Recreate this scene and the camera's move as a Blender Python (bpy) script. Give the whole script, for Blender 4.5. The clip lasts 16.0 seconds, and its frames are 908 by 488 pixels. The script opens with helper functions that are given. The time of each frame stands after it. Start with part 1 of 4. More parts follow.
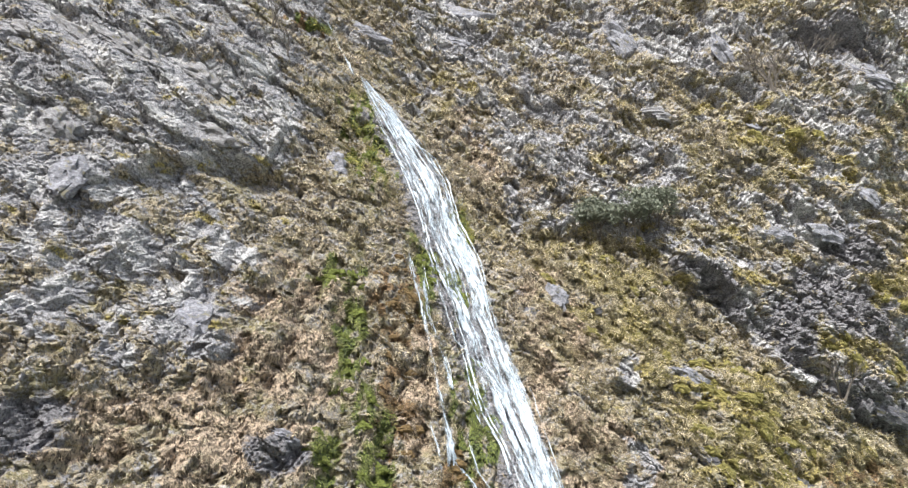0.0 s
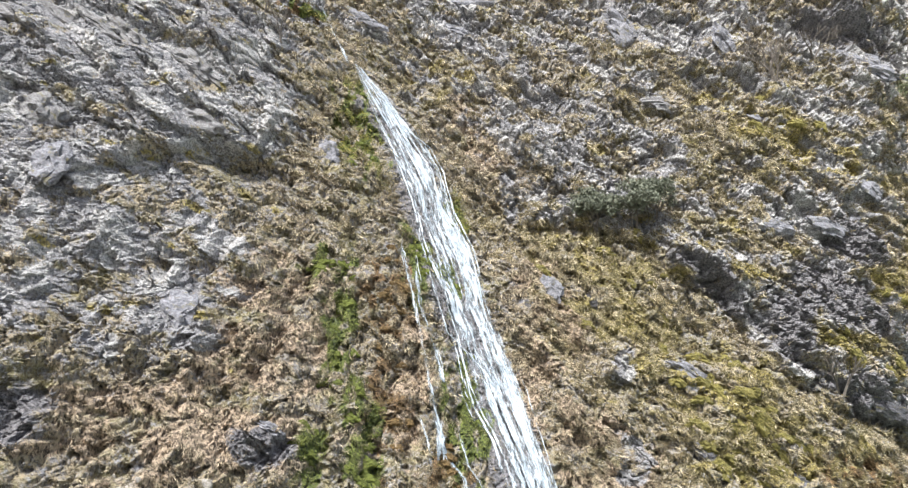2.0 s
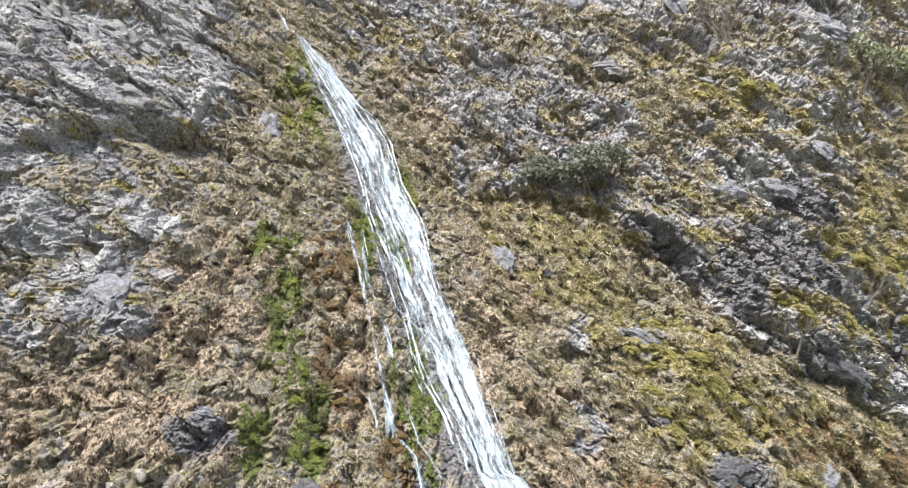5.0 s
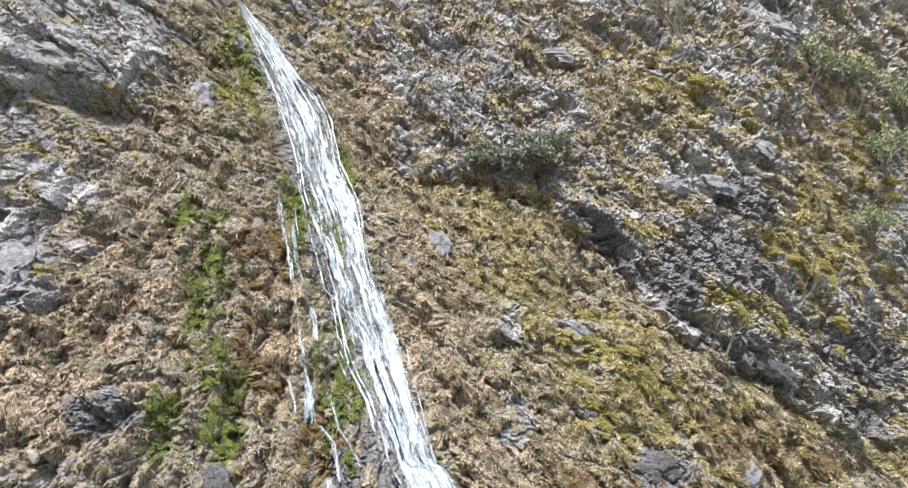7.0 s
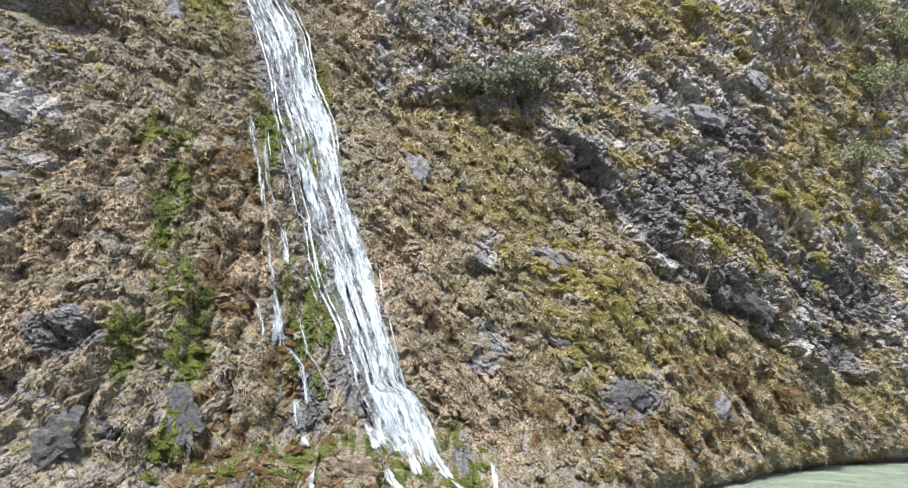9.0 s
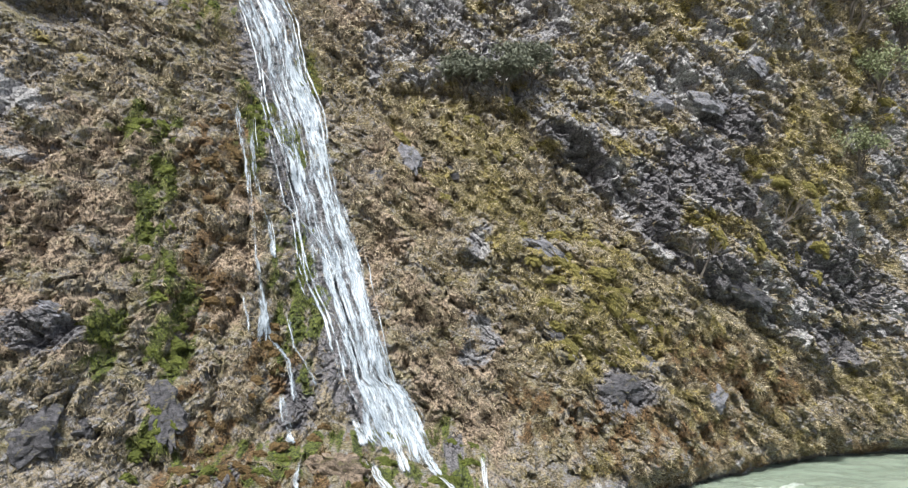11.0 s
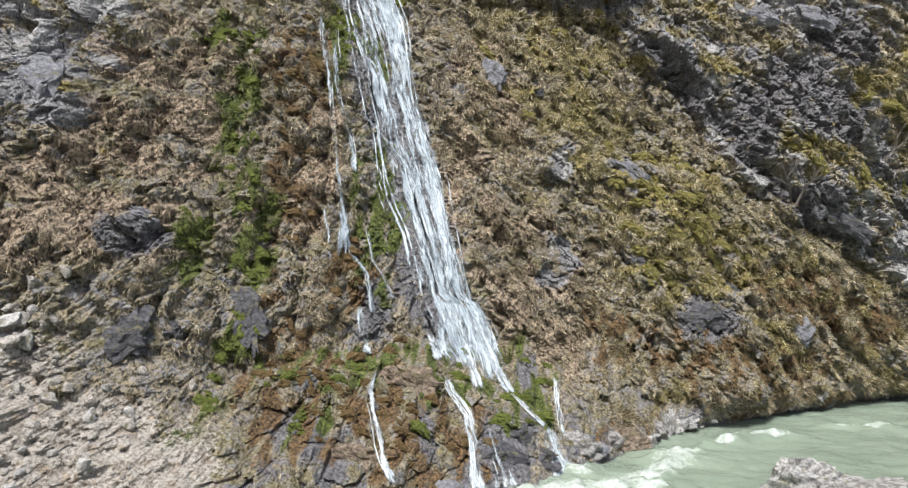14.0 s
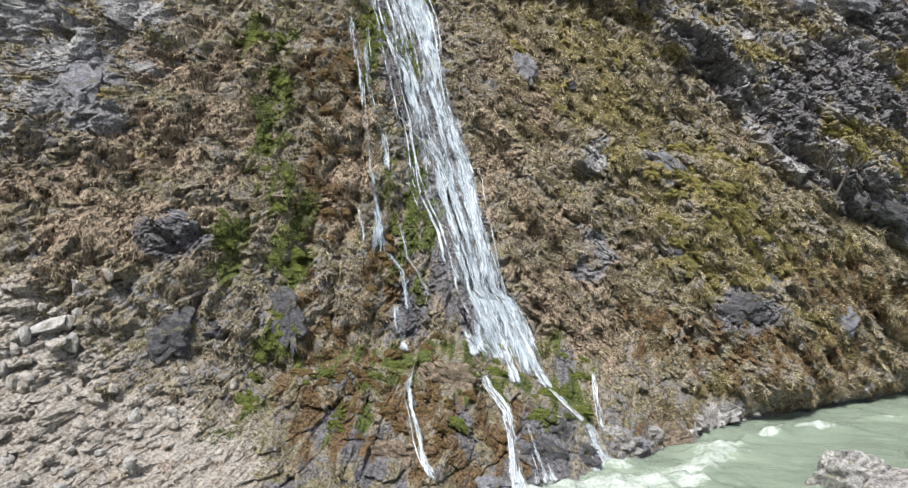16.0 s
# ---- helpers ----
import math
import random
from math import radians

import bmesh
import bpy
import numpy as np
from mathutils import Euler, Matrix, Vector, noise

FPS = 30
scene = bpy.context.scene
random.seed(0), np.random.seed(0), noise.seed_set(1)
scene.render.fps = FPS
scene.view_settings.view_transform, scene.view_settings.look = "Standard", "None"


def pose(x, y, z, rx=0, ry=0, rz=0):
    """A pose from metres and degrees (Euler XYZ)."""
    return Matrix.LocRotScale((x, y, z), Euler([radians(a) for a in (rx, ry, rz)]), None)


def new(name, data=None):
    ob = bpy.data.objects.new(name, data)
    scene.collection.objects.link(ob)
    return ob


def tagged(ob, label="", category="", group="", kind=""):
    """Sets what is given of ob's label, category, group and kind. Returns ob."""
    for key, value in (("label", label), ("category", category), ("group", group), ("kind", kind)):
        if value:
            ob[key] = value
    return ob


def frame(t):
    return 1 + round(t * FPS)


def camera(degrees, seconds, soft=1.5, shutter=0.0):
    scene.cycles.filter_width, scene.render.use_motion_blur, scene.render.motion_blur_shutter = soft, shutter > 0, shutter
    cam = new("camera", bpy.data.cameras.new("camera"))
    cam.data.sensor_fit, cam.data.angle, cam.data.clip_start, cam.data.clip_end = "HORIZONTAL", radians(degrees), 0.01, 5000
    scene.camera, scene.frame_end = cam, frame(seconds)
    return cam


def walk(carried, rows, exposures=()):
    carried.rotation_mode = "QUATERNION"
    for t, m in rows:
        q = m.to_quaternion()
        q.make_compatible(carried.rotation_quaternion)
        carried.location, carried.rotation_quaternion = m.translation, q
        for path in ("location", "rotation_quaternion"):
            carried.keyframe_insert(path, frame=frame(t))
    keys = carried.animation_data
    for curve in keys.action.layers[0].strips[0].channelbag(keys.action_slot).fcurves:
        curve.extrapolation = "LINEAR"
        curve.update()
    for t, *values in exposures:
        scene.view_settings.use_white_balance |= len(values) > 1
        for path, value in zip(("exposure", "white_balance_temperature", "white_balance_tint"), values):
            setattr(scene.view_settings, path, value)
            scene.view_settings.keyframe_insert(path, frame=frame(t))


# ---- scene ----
cam = camera(61.13, 16.0, soft=1.3)
walk(cam, [
    (0.0, pose(-0.000, 0.000, 8.400, 105.19, 0.14, 0.17)),
    (0.5, pose(0.115, 0.180, 8.378, 105.12, -0.36, 0.27)),
    (1.0, pose(0.236, 0.365, 8.464, 105.18, -0.54, 0.13)),
    (1.5, pose(0.379, 0.530, 8.544, 104.86, -0.64, 0.28)),
    (2.0, pose(0.482, 0.659, 8.563, 104.51, -0.27, 0.24)),
    (2.5, pose(0.636, 0.810, 8.620, 104.65, -0.14, 0.36)),
    (3.0, pose(0.803, 0.973, 8.669, 104.37, 0.63, 0.43)),
    (3.5, pose(0.982, 1.148, 8.659, 102.98, 1.33, 0.24)),
    (4.0, pose(1.143, 1.344, 8.740, 102.70, 2.20, -0.23)),
    (4.2, pose(1.249, 1.369, 8.741, 102.59, 2.56, -0.72)),
    (6.3, pose(2.529, 1.920, 8.977, 101.29, 0.59, -2.75)),
    (6.5, pose(2.685, 2.007, 8.981, 100.94, 0.17, -2.92)),
    (7.0, pose(2.950, 2.208, 9.123, 100.90, 0.03, -5.03)),
    (7.5, pose(3.171, 2.284, 9.219, 100.90, 0.08, -5.60)),
    (8.0, pose(3.380, 2.530, 9.245, 100.30, -0.32, -6.10)),
    (8.5, pose(3.638, 2.617, 9.227, 99.47, -0.82, -6.31)),
    (9.0, pose(3.881, 2.763, 9.196, 95.43, -1.34, -5.73)),
    (9.5, pose(4.046, 2.934, 9.196, 94.80, -1.28, -5.79)),
    (9.7, pose(4.121, 2.999, 9.242, 94.65, -1.27, -5.96)),
    (11.8, pose(4.809, 3.436, 9.763, 93.43, -1.20, -3.47)),
    (12.0, pose(4.838, 3.473, 9.764, 92.41, -1.51, -2.11)),
    (12.5, pose(4.850, 3.636, 9.743, 91.17, -1.64, -2.01)),
    (13.0, pose(4.812, 3.640, 9.694, 90.12, -3.83, -0.67)),
    (13.5, pose(4.779, 3.669, 9.678, 88.74, -3.51, 0.10)),
    (14.0, pose(4.787, 3.670, 9.681, 87.88, -3.32, 0.77)),
    (14.5, pose(4.778, 3.693, 9.667, 87.42, -3.15, 1.22)),
    (15.0, pose(4.766, 3.669, 9.668, 87.33, -2.65, 1.88)),
    (15.5, pose(4.728, 3.686, 9.657, 87.50, -2.26, 2.33)),
    (16.0, pose(4.762, 3.701, 9.687, 87.46, -2.01, 3.25)),
], exposures=[(0, 2.42), (4, 2.4), (7, 2.4), (9.5, 2.08), (12.5, 1.8), (16, 1.7)])

# ---- light ----
SUN_HEIGHT, SUN_TURN = 58.0, 206.0
world = bpy.data.worlds.new("sky")
scene.world = world
world.use_nodes = True
wn = world.node_tree.nodes
sky = wn.new("ShaderNodeTexSky")
sky.sky_type, sky.sun_disc = "NISHITA", False
sky.sun_elevation, sky.sun_rotation = radians(SUN_HEIGHT), radians(SUN_TURN)
sky.air_density, sky.dust_density, sky.ozone_density = 1.0, 4.0, 1.0
world.node_tree.links.new(sky.outputs[0], wn["Background"].inputs[0])
wn["Background"].inputs[1].default_value = 0.039
sun = new("sun", bpy.data.lights.new("sun", "SUN"))
sun.data.energy, sun.data.angle, sun.data.color = 1.9, radians(10), (0.99, 0.985, 0.965)
sun_dir = Vector((math.sin(radians(SUN_TURN)) * math.cos(radians(SUN_HEIGHT)), math.cos(radians(SUN_TURN)) * math.cos(radians(SUN_HEIGHT)), math.sin(radians(SUN_HEIGHT))))
sun.rotation_euler = sun_dir.to_track_quat("Z", "Y").to_euler()


# ---- numpy noise ----
def lattice(*ijk, seed=0):
    h = np.full(ijk[0].shape, seed * 1013904223 + 12345, np.uint32)
    for n, k in zip(ijk, (374761393, 668265263, 2147483647 - 58)):
        h = (h ^ (n.astype(np.int64).astype(np.uint32) * np.uint32(k))) * np.uint32(2654435761)
        h ^= h >> np.uint32(15)
    h = h * np.uint32(2246822519)
    return (h ^ (h >> np.uint32(13))) / np.float64(2**32)


def smooth_noise(x, y, seed=0):
    """Gradient noise, about -1 to 1."""
    i, j = np.floor(x), np.floor(y)
    u, v = x - i, y - j
    su, sv = u * u * u * (u * (u * 6 - 15) + 10), v * v * v * (v * (v * 6 - 15) + 10)
    total = 0
    for di in (0, 1):
        for dj in (0, 1):
            a = lattice(i + di, j + dj, seed=seed) * 2 * np.pi
            total = total + (np.cos(a) * (u - di) + np.sin(a) * (v - dj)) * (su if di else 1 - su) * (sv if dj else 1 - sv)
    return total * 1.5


def fbm(x, y, octaves, seed=0, gain=0.5):
    return sum(gain**k * smooth_noise(x * 2**k + 17 * k, y * 2**k - 9 * k, seed + k) for k in range(octaves))


def facets(x, y, seed=0):
    """Broken blocks: in each cell a tilted plane of its own. Returns height, the cell's chance number, and the distance to the joint."""
    i, j = np.floor(x), np.floor(y)
    best, second = np.full(x.shape, 9.0), np.full(x.shape, 9.0)
    bi, bj, bx, by = (np.zeros(x.shape) for _ in range(4))
    for di in (-1, 0, 1):
        for dj in (-1, 0, 1):
            ci, cj = i + di, j + dj
            px, py = ci + lattice(ci, cj, seed=seed), cj + lattice(ci, cj, seed=seed + 1)
            d = (px - x)**2 + (py - y)**2
            near = d < best
            second = np.where(near, best, np.minimum(second, d))
            best = np.where(near, d, best)
            bi, bj, bx, by = np.where(near, ci, bi), np.where(near, cj, bj), np.where(near, px, bx), np.where(near, py, by)
    chance = lattice(bi, bj, seed=seed + 2)
    tx, ty = lattice(bi, bj, seed=seed + 3) - 0.5, lattice(bi, bj, seed=seed + 4) - 0.5
    return chance - 0.5 + 1.4 * (tx * (x - bx) + ty * (y - by)), chance, np.sqrt(second) - np.sqrt(best)


def blobs(spots, x, z):
    """Soft ovals (x, z, half width, half height, degrees that they sink to the right): 1 in the middle, 0 outside."""
    total = np.zeros(np.shape(x))
    for cx, cz, rx, rz, turn in spots:
        c, s = math.cos(radians(turn)), math.sin(radians(turn))
        dx, dz = x - cx, z - cz
        u, v = (dx * c - dz * s) / rx, (dx * s + dz * c) / rz
        total = np.maximum(total, np.clip(1.55 - np.sqrt(u * u + v * v), 0, 1))
    return total


# ---- places on the face: x, height, half width, half height, degrees ----
LIGHT = [(-16.7, 30.2, 4.4, 1.7, 25), (-18.9, 23.9, 3.0, 2.0, 15), (-15.2, 24.1, 4.9, 1.3, 12), (-19.3, 28.4, 5.4, 2.1, 20), (-14.0, 28.2, 3.1, 1.7, 25), (-17.2, 24.8, 5.0, 2.0, 15), (-17.7, 20.0, 2.4, 1.7, 10), (-11.5, 24.8, 2.8, 1.3, 10), (-11.0, 13.6, 1.2, 1.5, 0), (16.5, 39.5, 3.8, 2.1, 30), (0.0, 39.6, 3.4, 2.6, 0), (-6.1, 36.5, 1.9, 0.8, 15), (30.6, 34.8, 2.5, 2.0, 20), (23.6, 22.5, 3.5, 1.5, 10), (12.8, 30.0, 2.4, 0.7, 30), (6.3, 28.4, 6.0, 2.8, 30), (22.0, 15.7, 4.0, 2.2, 35), (17.6, 18.6, 2.2, 1.7, 35), (20.5, 16.4, 4.5, 1.4, 40), (9.6, 12.4, 0.8, 1.0, 40), (12.9, 12.6, 1.3, 0.7, 35), (14.2, 11.4, 1.0, 0.5, 35), (9.4, 7.9, 1.0, 1.0, 30)]
# dark rock, and overhang shadow painted as long thin strips along the crease
DARK_AND_SHADE = [(29.6, 38.9, 4.1, 1.5, 10), (15.4, 18.9, 2.3, 0.8, 25), (25.7, 10.6, 2.2, 1.0, 20), (-7.1, 8.4, 1.2, 0.6, 20), (-14.8, 9.2, 1.2, 1.2, 0), (17.3, 5.1, 1.7, 1.2, 0), (24.8, 11.0, 2.4, 1.4, 20), (34.7, 11.7, 4.3, 2.0, 15), (34.3, 7.1, 2.2, 1.5, 15), (17.1, 16.8, 3.8, 0.4, 42), (22.2, 12.0, 3.8, 0.4, 36), (25.0, 17.2, 3.6, 1.7, 25), (24.2, 17.9, 3.2, 1.8, 25), (20.7, 15.7, 1.3, 2.4, 20), (26.7, 21.6, 2.3, 1.5, 30), (6.8, 1.0, 1.3, 1.2, 0), (8.0, 2.9, 0.5, 0.9, 0), (5.4, 4.6, 0.8, 0.7, 30), (1.2, 5.6, 0.8, 1.2, 0)]
OLIVE = [(16.0, 6.9, 2.1, 1.5, 20), (14.4, 11.9, 2.0, 1.0, 30), (16.8, 9.6, 1.9, 1.6, 30), (22.3, 30.1, 6.4, 2.4, 30), (8.8, 19.4, 5.1, 2.2, 20), (16.0, 10.4, 4.5, 3.1, 20), (24.9, 14.1, 3.7, 1.1, 15), (10.5, 15.3, 3.9, 1.8, 28), (33.2, 20.1, 4.7, 2.3, 20), (17.1, 7.8, 4.2, 2.3, 25), (31.6, 17.1, 4.6, 1.5, 10), (33.3, 12.4, 3.8, 1.5, 10), (16.1, 8.1, 3.4, 2.8, 30), (12.7, 12.8, 3.9, 1.5, 30), (23.9, 7.3, 4.0, 1.7, 25), (38.7, 26.8, 2.5, 4.4, 10), (-0.6, 33.3, 2.4, 2.9, 60)]
MOSS = [(-5.5, 26.8, 1.2, 4.0, -14), (-5.3, 14.2, 0.4, 3.7, 0), (-6.2, 17.0, 0.8, 1.0, 0), (-3.5, 8.6, 0.6, 2.0, 0), (-5.3, 8.2, 0.5, 1.3, 0), (-1.7, 17.9, 0.8, 2.3, -10), (0.1, 17.0, 0.5, 2.0, -10), (-4.9, 14.8, 0.5, 2.5, 0), (-3.1, 8.6, 0.5, 1.5, 0), (-3.3, 5.1, 0.5, 1.8, 0), (1.7, 3.9, 4.5, 0.4, 0), (7.7, 2.0, 1.2, 0.6, 35), (7.2, 3.7, 0.9, 0.5, 0), (-3.6, 2.7, 0.4, 0.9, 0), (0.5, 21.2, 0.6, 1.8, -12), (8.6, 2.4, 0.4, 1.1, 0), (0.9, 9.7, 1.1, 3.3, -8), (-4.9, 11.9, 0.4, 1.5, 0), (-4.0, 10.1, 0.4, 1.5, 0), (-3.4, 7.9, 0.4, 1.5, 0), (-0.3, 2.1, 0.8, 0.5, 0), (1.2, 3.2, 1.4, 0.2, 0), (-1.5, 3.4, 0.7, 0.3, 0), (3.9, 3.1, 0.4, 0.8, 0), (2.8, 4.0, 1.6, 0.22, 0), (4.8, 3.1, 0.8, 0.25, 35), (6.8, 2.2, 1.4, 0.28, 25), (8.5, 2.8, 0.3, 0.8, 0), (-5.7, 29.6, 0.6, 1.4, -20), (-4.6, 25.4, 0.8, 2.2, -14), (-9.4, 36.0, 1.2, 0.5, 0)]
RUST = [(-3.3, 15.8, 0.9, 2.2, 0), (-2.6, 10.4, 1.1, 2.0, 0), (-9.3, 35.9, 1.9, 0.8, 0), (0.3, 3.4, 3.2, 0.7, 0), (-2.6, 9.1, 0.6, 5.4, 0), (0.3, 6.7, 0.7, 1.4, 0), (1.4, 2.3, 1.4, 0.8, 0), (-1.7, 4.2, 1.0, 1.3, 0), (-2.3, 15.7, 0.8, 2.5, 0), (3.3, 2.4, 1.4, 1.4, 0), (5.5, 1.3, 1.4, 1.0, 0), (-0.6, 3.0, 2.7, 0.8, 0), (3.1, 1.8, 1.4, 1.6, 0), (-1.1, 2.0, 1.3, 1.4, 0), (4.9, 0.9, 1.3, 1.1, 0), (-0.2, 7.0, 0.7, 1.3, 0), (12.7, 4.4, 3.0, 1.3, 15), (17, 3.2, 3.5, 1.5, 10), (24, 6.0, 4.0, 1.8, 20), (22, 2.5, 3.5, 1.2, 0), (28, 5, 3.5, 1.6, 15)]
BROWN = [(-1.6, 11.2, 1.0, 4.2, 0), (-8.6, 13.9, 2.4, 4.0, 0), (-7.3, 11.8, 2.2, 2.4, 0), (-10.3, 8.9, 6.0, 1.9, 0), (-8.3, 14.7, 2.9, 2.2, 0), (-8.4, 10.7, 4.0, 1.1, 0), (8.2, 8.0, 3.2, 2.3, 30), (5.0, 10.7, 1.4, 4.7, -15), (6.0, 16.1, 1.9, 3.8, -15), (8.7, 4.6, 3.1, 1.7, 20), (2.1, 28.8, 2.3, 4.7, -20)]
SCREE = [(-9.8, 4.9, 1.1, 1.1, 0), (-9.2, 3.0, 2.1, 2.6, 0), (-6.8, 1.8, 3.3, 1.6, 10), (-4.5, 1.5, 2.2, 1.1, 20), (-10.7, 6.3, 0.9, 0.9, 0)]
RELIEF = [(17.1, 17.0, 4.5, 0.7, 42, -0.7), (22.2, 12.1, 4.2, 0.7, 36, -0.8), (28.5, 9.3, 3.6, 0.7, 18, -1.2), (26.7, 13.4, 4.3, 1.8, 30, 0.7), (18.3, 10.3, 3.6, 1.7, 35, 0.8), (-16.9, 25.7, 6.5, 2.7, 20, 1.4), (-10.4, 22.1, 3.2, 0.9, 15, -1.3), (3.3, 22.8, 1.6, 1.0, 10, -1.0), (29.8, 37.6, 4.5, 1.8, 12, -1.6), (28.1, 24.5, 1.3, 1.1, 0, -1.0), (15.4, 18.5, 2.3, 1.0, 25, -0.9), (-7.6, 16.8, 1.1, 4.4, -25, -0.9), (2.8, 2.3, 2.6, 1.8, 0, 0.8), (-7.0, 8.1, 2.9, 2.6, 0, 1.2), (-6.5, 4.5, 1.2, 0.9, 0, -0.7), (25.1, 10.4, 5.7, 1.0, 30, -1.2), (-5.3, 14.2, 0.6, 4.0, 0, -0.6), (19.2, 2.2, 3.7, 1.8, 20, 0.8), (34.5, 10.6, 4.2, 2.3, 15, -0.8)]
FALL_LEFT = [(-6.27, 32.03), (-5.07, 28.44), (-3.76, 25.55), (-2.48, 22.21), (-1.97, 19.29), (-1.38, 17.32), (-0.58, 15.79), (0.17, 13.1), (0.97, 10.09), (1.93, 8.55), (2.63, 6.12), (2.8, 5.91), (3.63, 4.07), (4.15, 3.65)]
FALL_RIGHT = [(-6.06, 32.27), (-4.17, 30.42), (-2.5, 27.95), (-0.69, 25.36), (0.07, 22.33), (1.36, 19.45), (2.07, 16.5), (2.96, 13.95), (3.9, 11.27), (4.61, 8.52), (5.16, 6.23), (5.95, 5.56), (6.61, 4.11), (7.1, 2.7)]
END_LEFT = [(3.3, 5.76), (3.69, 4.47), (4.08, 3.7)]
END_RIGHT_A = [(4.42, 5.73), (5.11, 4.08), (5.83, 2.75)]
END_RIGHT_B = [(5.46, 5.23), (6.39, 3.49), (7.11, 2.53)]
SIDE = [(5.7, 5.71), (6.24, 5.09), (6.65, 4.36), (6.31, 3.81)]
LOW_A = [(4.28, 3.44), (4.7, 2.81), (5.34, 2.25), (5.62, 1.43), (5.72, 0.61), (5.97, -0.14)]
LOW_B = [(6.11, 1.88), (6.39, 1.23), (6.68, 0.61), (6.84, 0.18)]
LOW_C = [(8.49, 1.55), (8.73, 1.04), (8.99, 0.5), (9.35, -0.05)]
LOW_D = [(1.8, 3.62), (1.68, 3.04), (1.87, 2.56), (2.3, 1.92), (2.58, 1.39), (3.03, 0.81)]
LOW_E = [(9.07, 3.06), (9.13, 2.07), (9.31, 1.05)]
LOW_F = [(7.11, 2.64), (7.83, 2.06), (8.48, 1.52)]
TRICKLE_A = [(-2.6, 19.3), (-2.38, 18.08), (-1.78, 16.05), (-1.35, 13.8), (-0.86, 11.15), (-0.27, 8.9), (-0.25, 7.7)]
TRICKLE_TOP = [(-8.94, 37.38), (-7.76, 34.79), (-6.55, 32.09)]
GAPS = [(-1.15, 17.6, 0.20, 1.3, -14), (0.45, 17.2, 0.18, 1.1, -14), (-2.2, 26.4, 0.22, 0.6, -25), (0.7, 11.4, 0.35, 1.3, -14), (2.4, 8.0, 0.3, 0.9, -16), (-2.2, 21.2, 0.15, 0.8, -14), (3.4, 5.6, 0.25, 0.8, -20)]
TRICKLE_B = [(-1.87, 18.25), (-1.41, 15.36), (-0.94, 13.89), (-0.42, 12.2), (-0.23, 11.38)]
TRICKLE_C = [(-0.29, 9.06), (0.03, 7.97), (0.79, 7.02), (1.24, 5.27)]
TRICKLE_D = [(0.62, 9.06), (0.99, 7.59), (1.51, 6.87), (2.03, 5.93)]
TRICKLE_E = [(-1.23, 9.79), (-0.77, 8.58), (-0.6, 7.53)]
TRICKLE_F = [(-5.3, 14.21), (-5.1, 12.44), (-4.88, 10.77)]
TRICKLE_G = [(0.68, 5.83), (1.01, 4.71), (1.25, 3.95)]
THREAD_A = [(-6.19, 31.92), (-5.37, 30.28), (-4.77, 28.35), (-3.97, 26.59), (-3.31, 24.63), (-2.72, 23.15), (-2.35, 22.04), (-1.99, 20.4), (-1.49, 19.22), (-1.09, 17.71), (-0.75, 16.26), (-0.19, 14.58), (0.3, 12.82), (0.73, 10.88), (1.3, 9.57), (2.3, 8.85), (2.97, 7.78), (3.63, 6.3), (4.01, 5.06)]
THREAD_B = [(-5.92, 31.7), (-4.78, 30.35), (-3.87, 28.3), (-3.05, 26.3), (-2.39, 24.53), (-1.78, 22.42), (-1.1, 20.63), (-0.55, 19.07), (-0.05, 17.21), (0.38, 15.76), (0.85, 14.22), (1.42, 12.61), (2.23, 11.21), (2.69, 10.12), (3.14, 8.79), (3.76, 7.63), (4.28, 6.39), (4.78, 5.0)]
THREAD_C = [(-5.71, 31.67), (-4.37, 30.05), (-3.37, 28.79), (-2.52, 27.22), (-1.5, 26.35), (-0.74, 24.66), (-0.31, 22.85), (0.12, 20.93), (0.83, 19.16), (1.31, 17.08), (1.68, 15.11), (2.32, 12.97), (3.0, 11.53), (3.62, 10.13), (4.03, 8.79), (4.48, 7.24), (5.07, 5.75)]
THREAD_D = [(1.13, 19.22), (1.59, 17.48), (2.09, 15.82), (2.57, 14.23), (3.18, 12.42), (3.68, 10.98), (4.06, 9.32), (4.54, 7.74), (5.0, 6.36), (5.57, 4.95)]
THREAD_E = [(-0.76, 16.42), (-0.05, 13.98), (0.8, 13.16), (1.71, 12.13), (2.29, 10.93), (2.54, 9.58), (3.04, 8.53), (3.58, 7.27), (4.02, 6.05)]
THREAD_F = [(-2.37, 21.92), (-1.39, 20.56), (-0.73, 18.85), (-0.3, 16.83), (0.21, 14.94), (0.79, 13.45)]
CREASE = [(2.89, 23.23), (3.93, 21.3), (7.45, 21.75), (12.45, 20.66), (13.3, 18.53), (16.8, 17.19), (17.84, 14.33), (20.1, 11.99), (23.02, 10.35), (26.01, 9.19), (31.96, 6.43)]
NOSE = [(-16.7, 19.05), (-15.24, 20.53), (-13.45, 21.69), (-11.26, 22.26), (-10.26, 22.2), (-9.74, 23.62), (-9.36, 25.54)]
LEDGE = [(-2.76, 3.38), (-1.19, 3.79), (0.42, 3.88), (1.7, 4.0), (4.04, 3.78), (5.29, 3.03), (7.26, 2.48), (8.6, 1.73), (8.86, 0.67)]
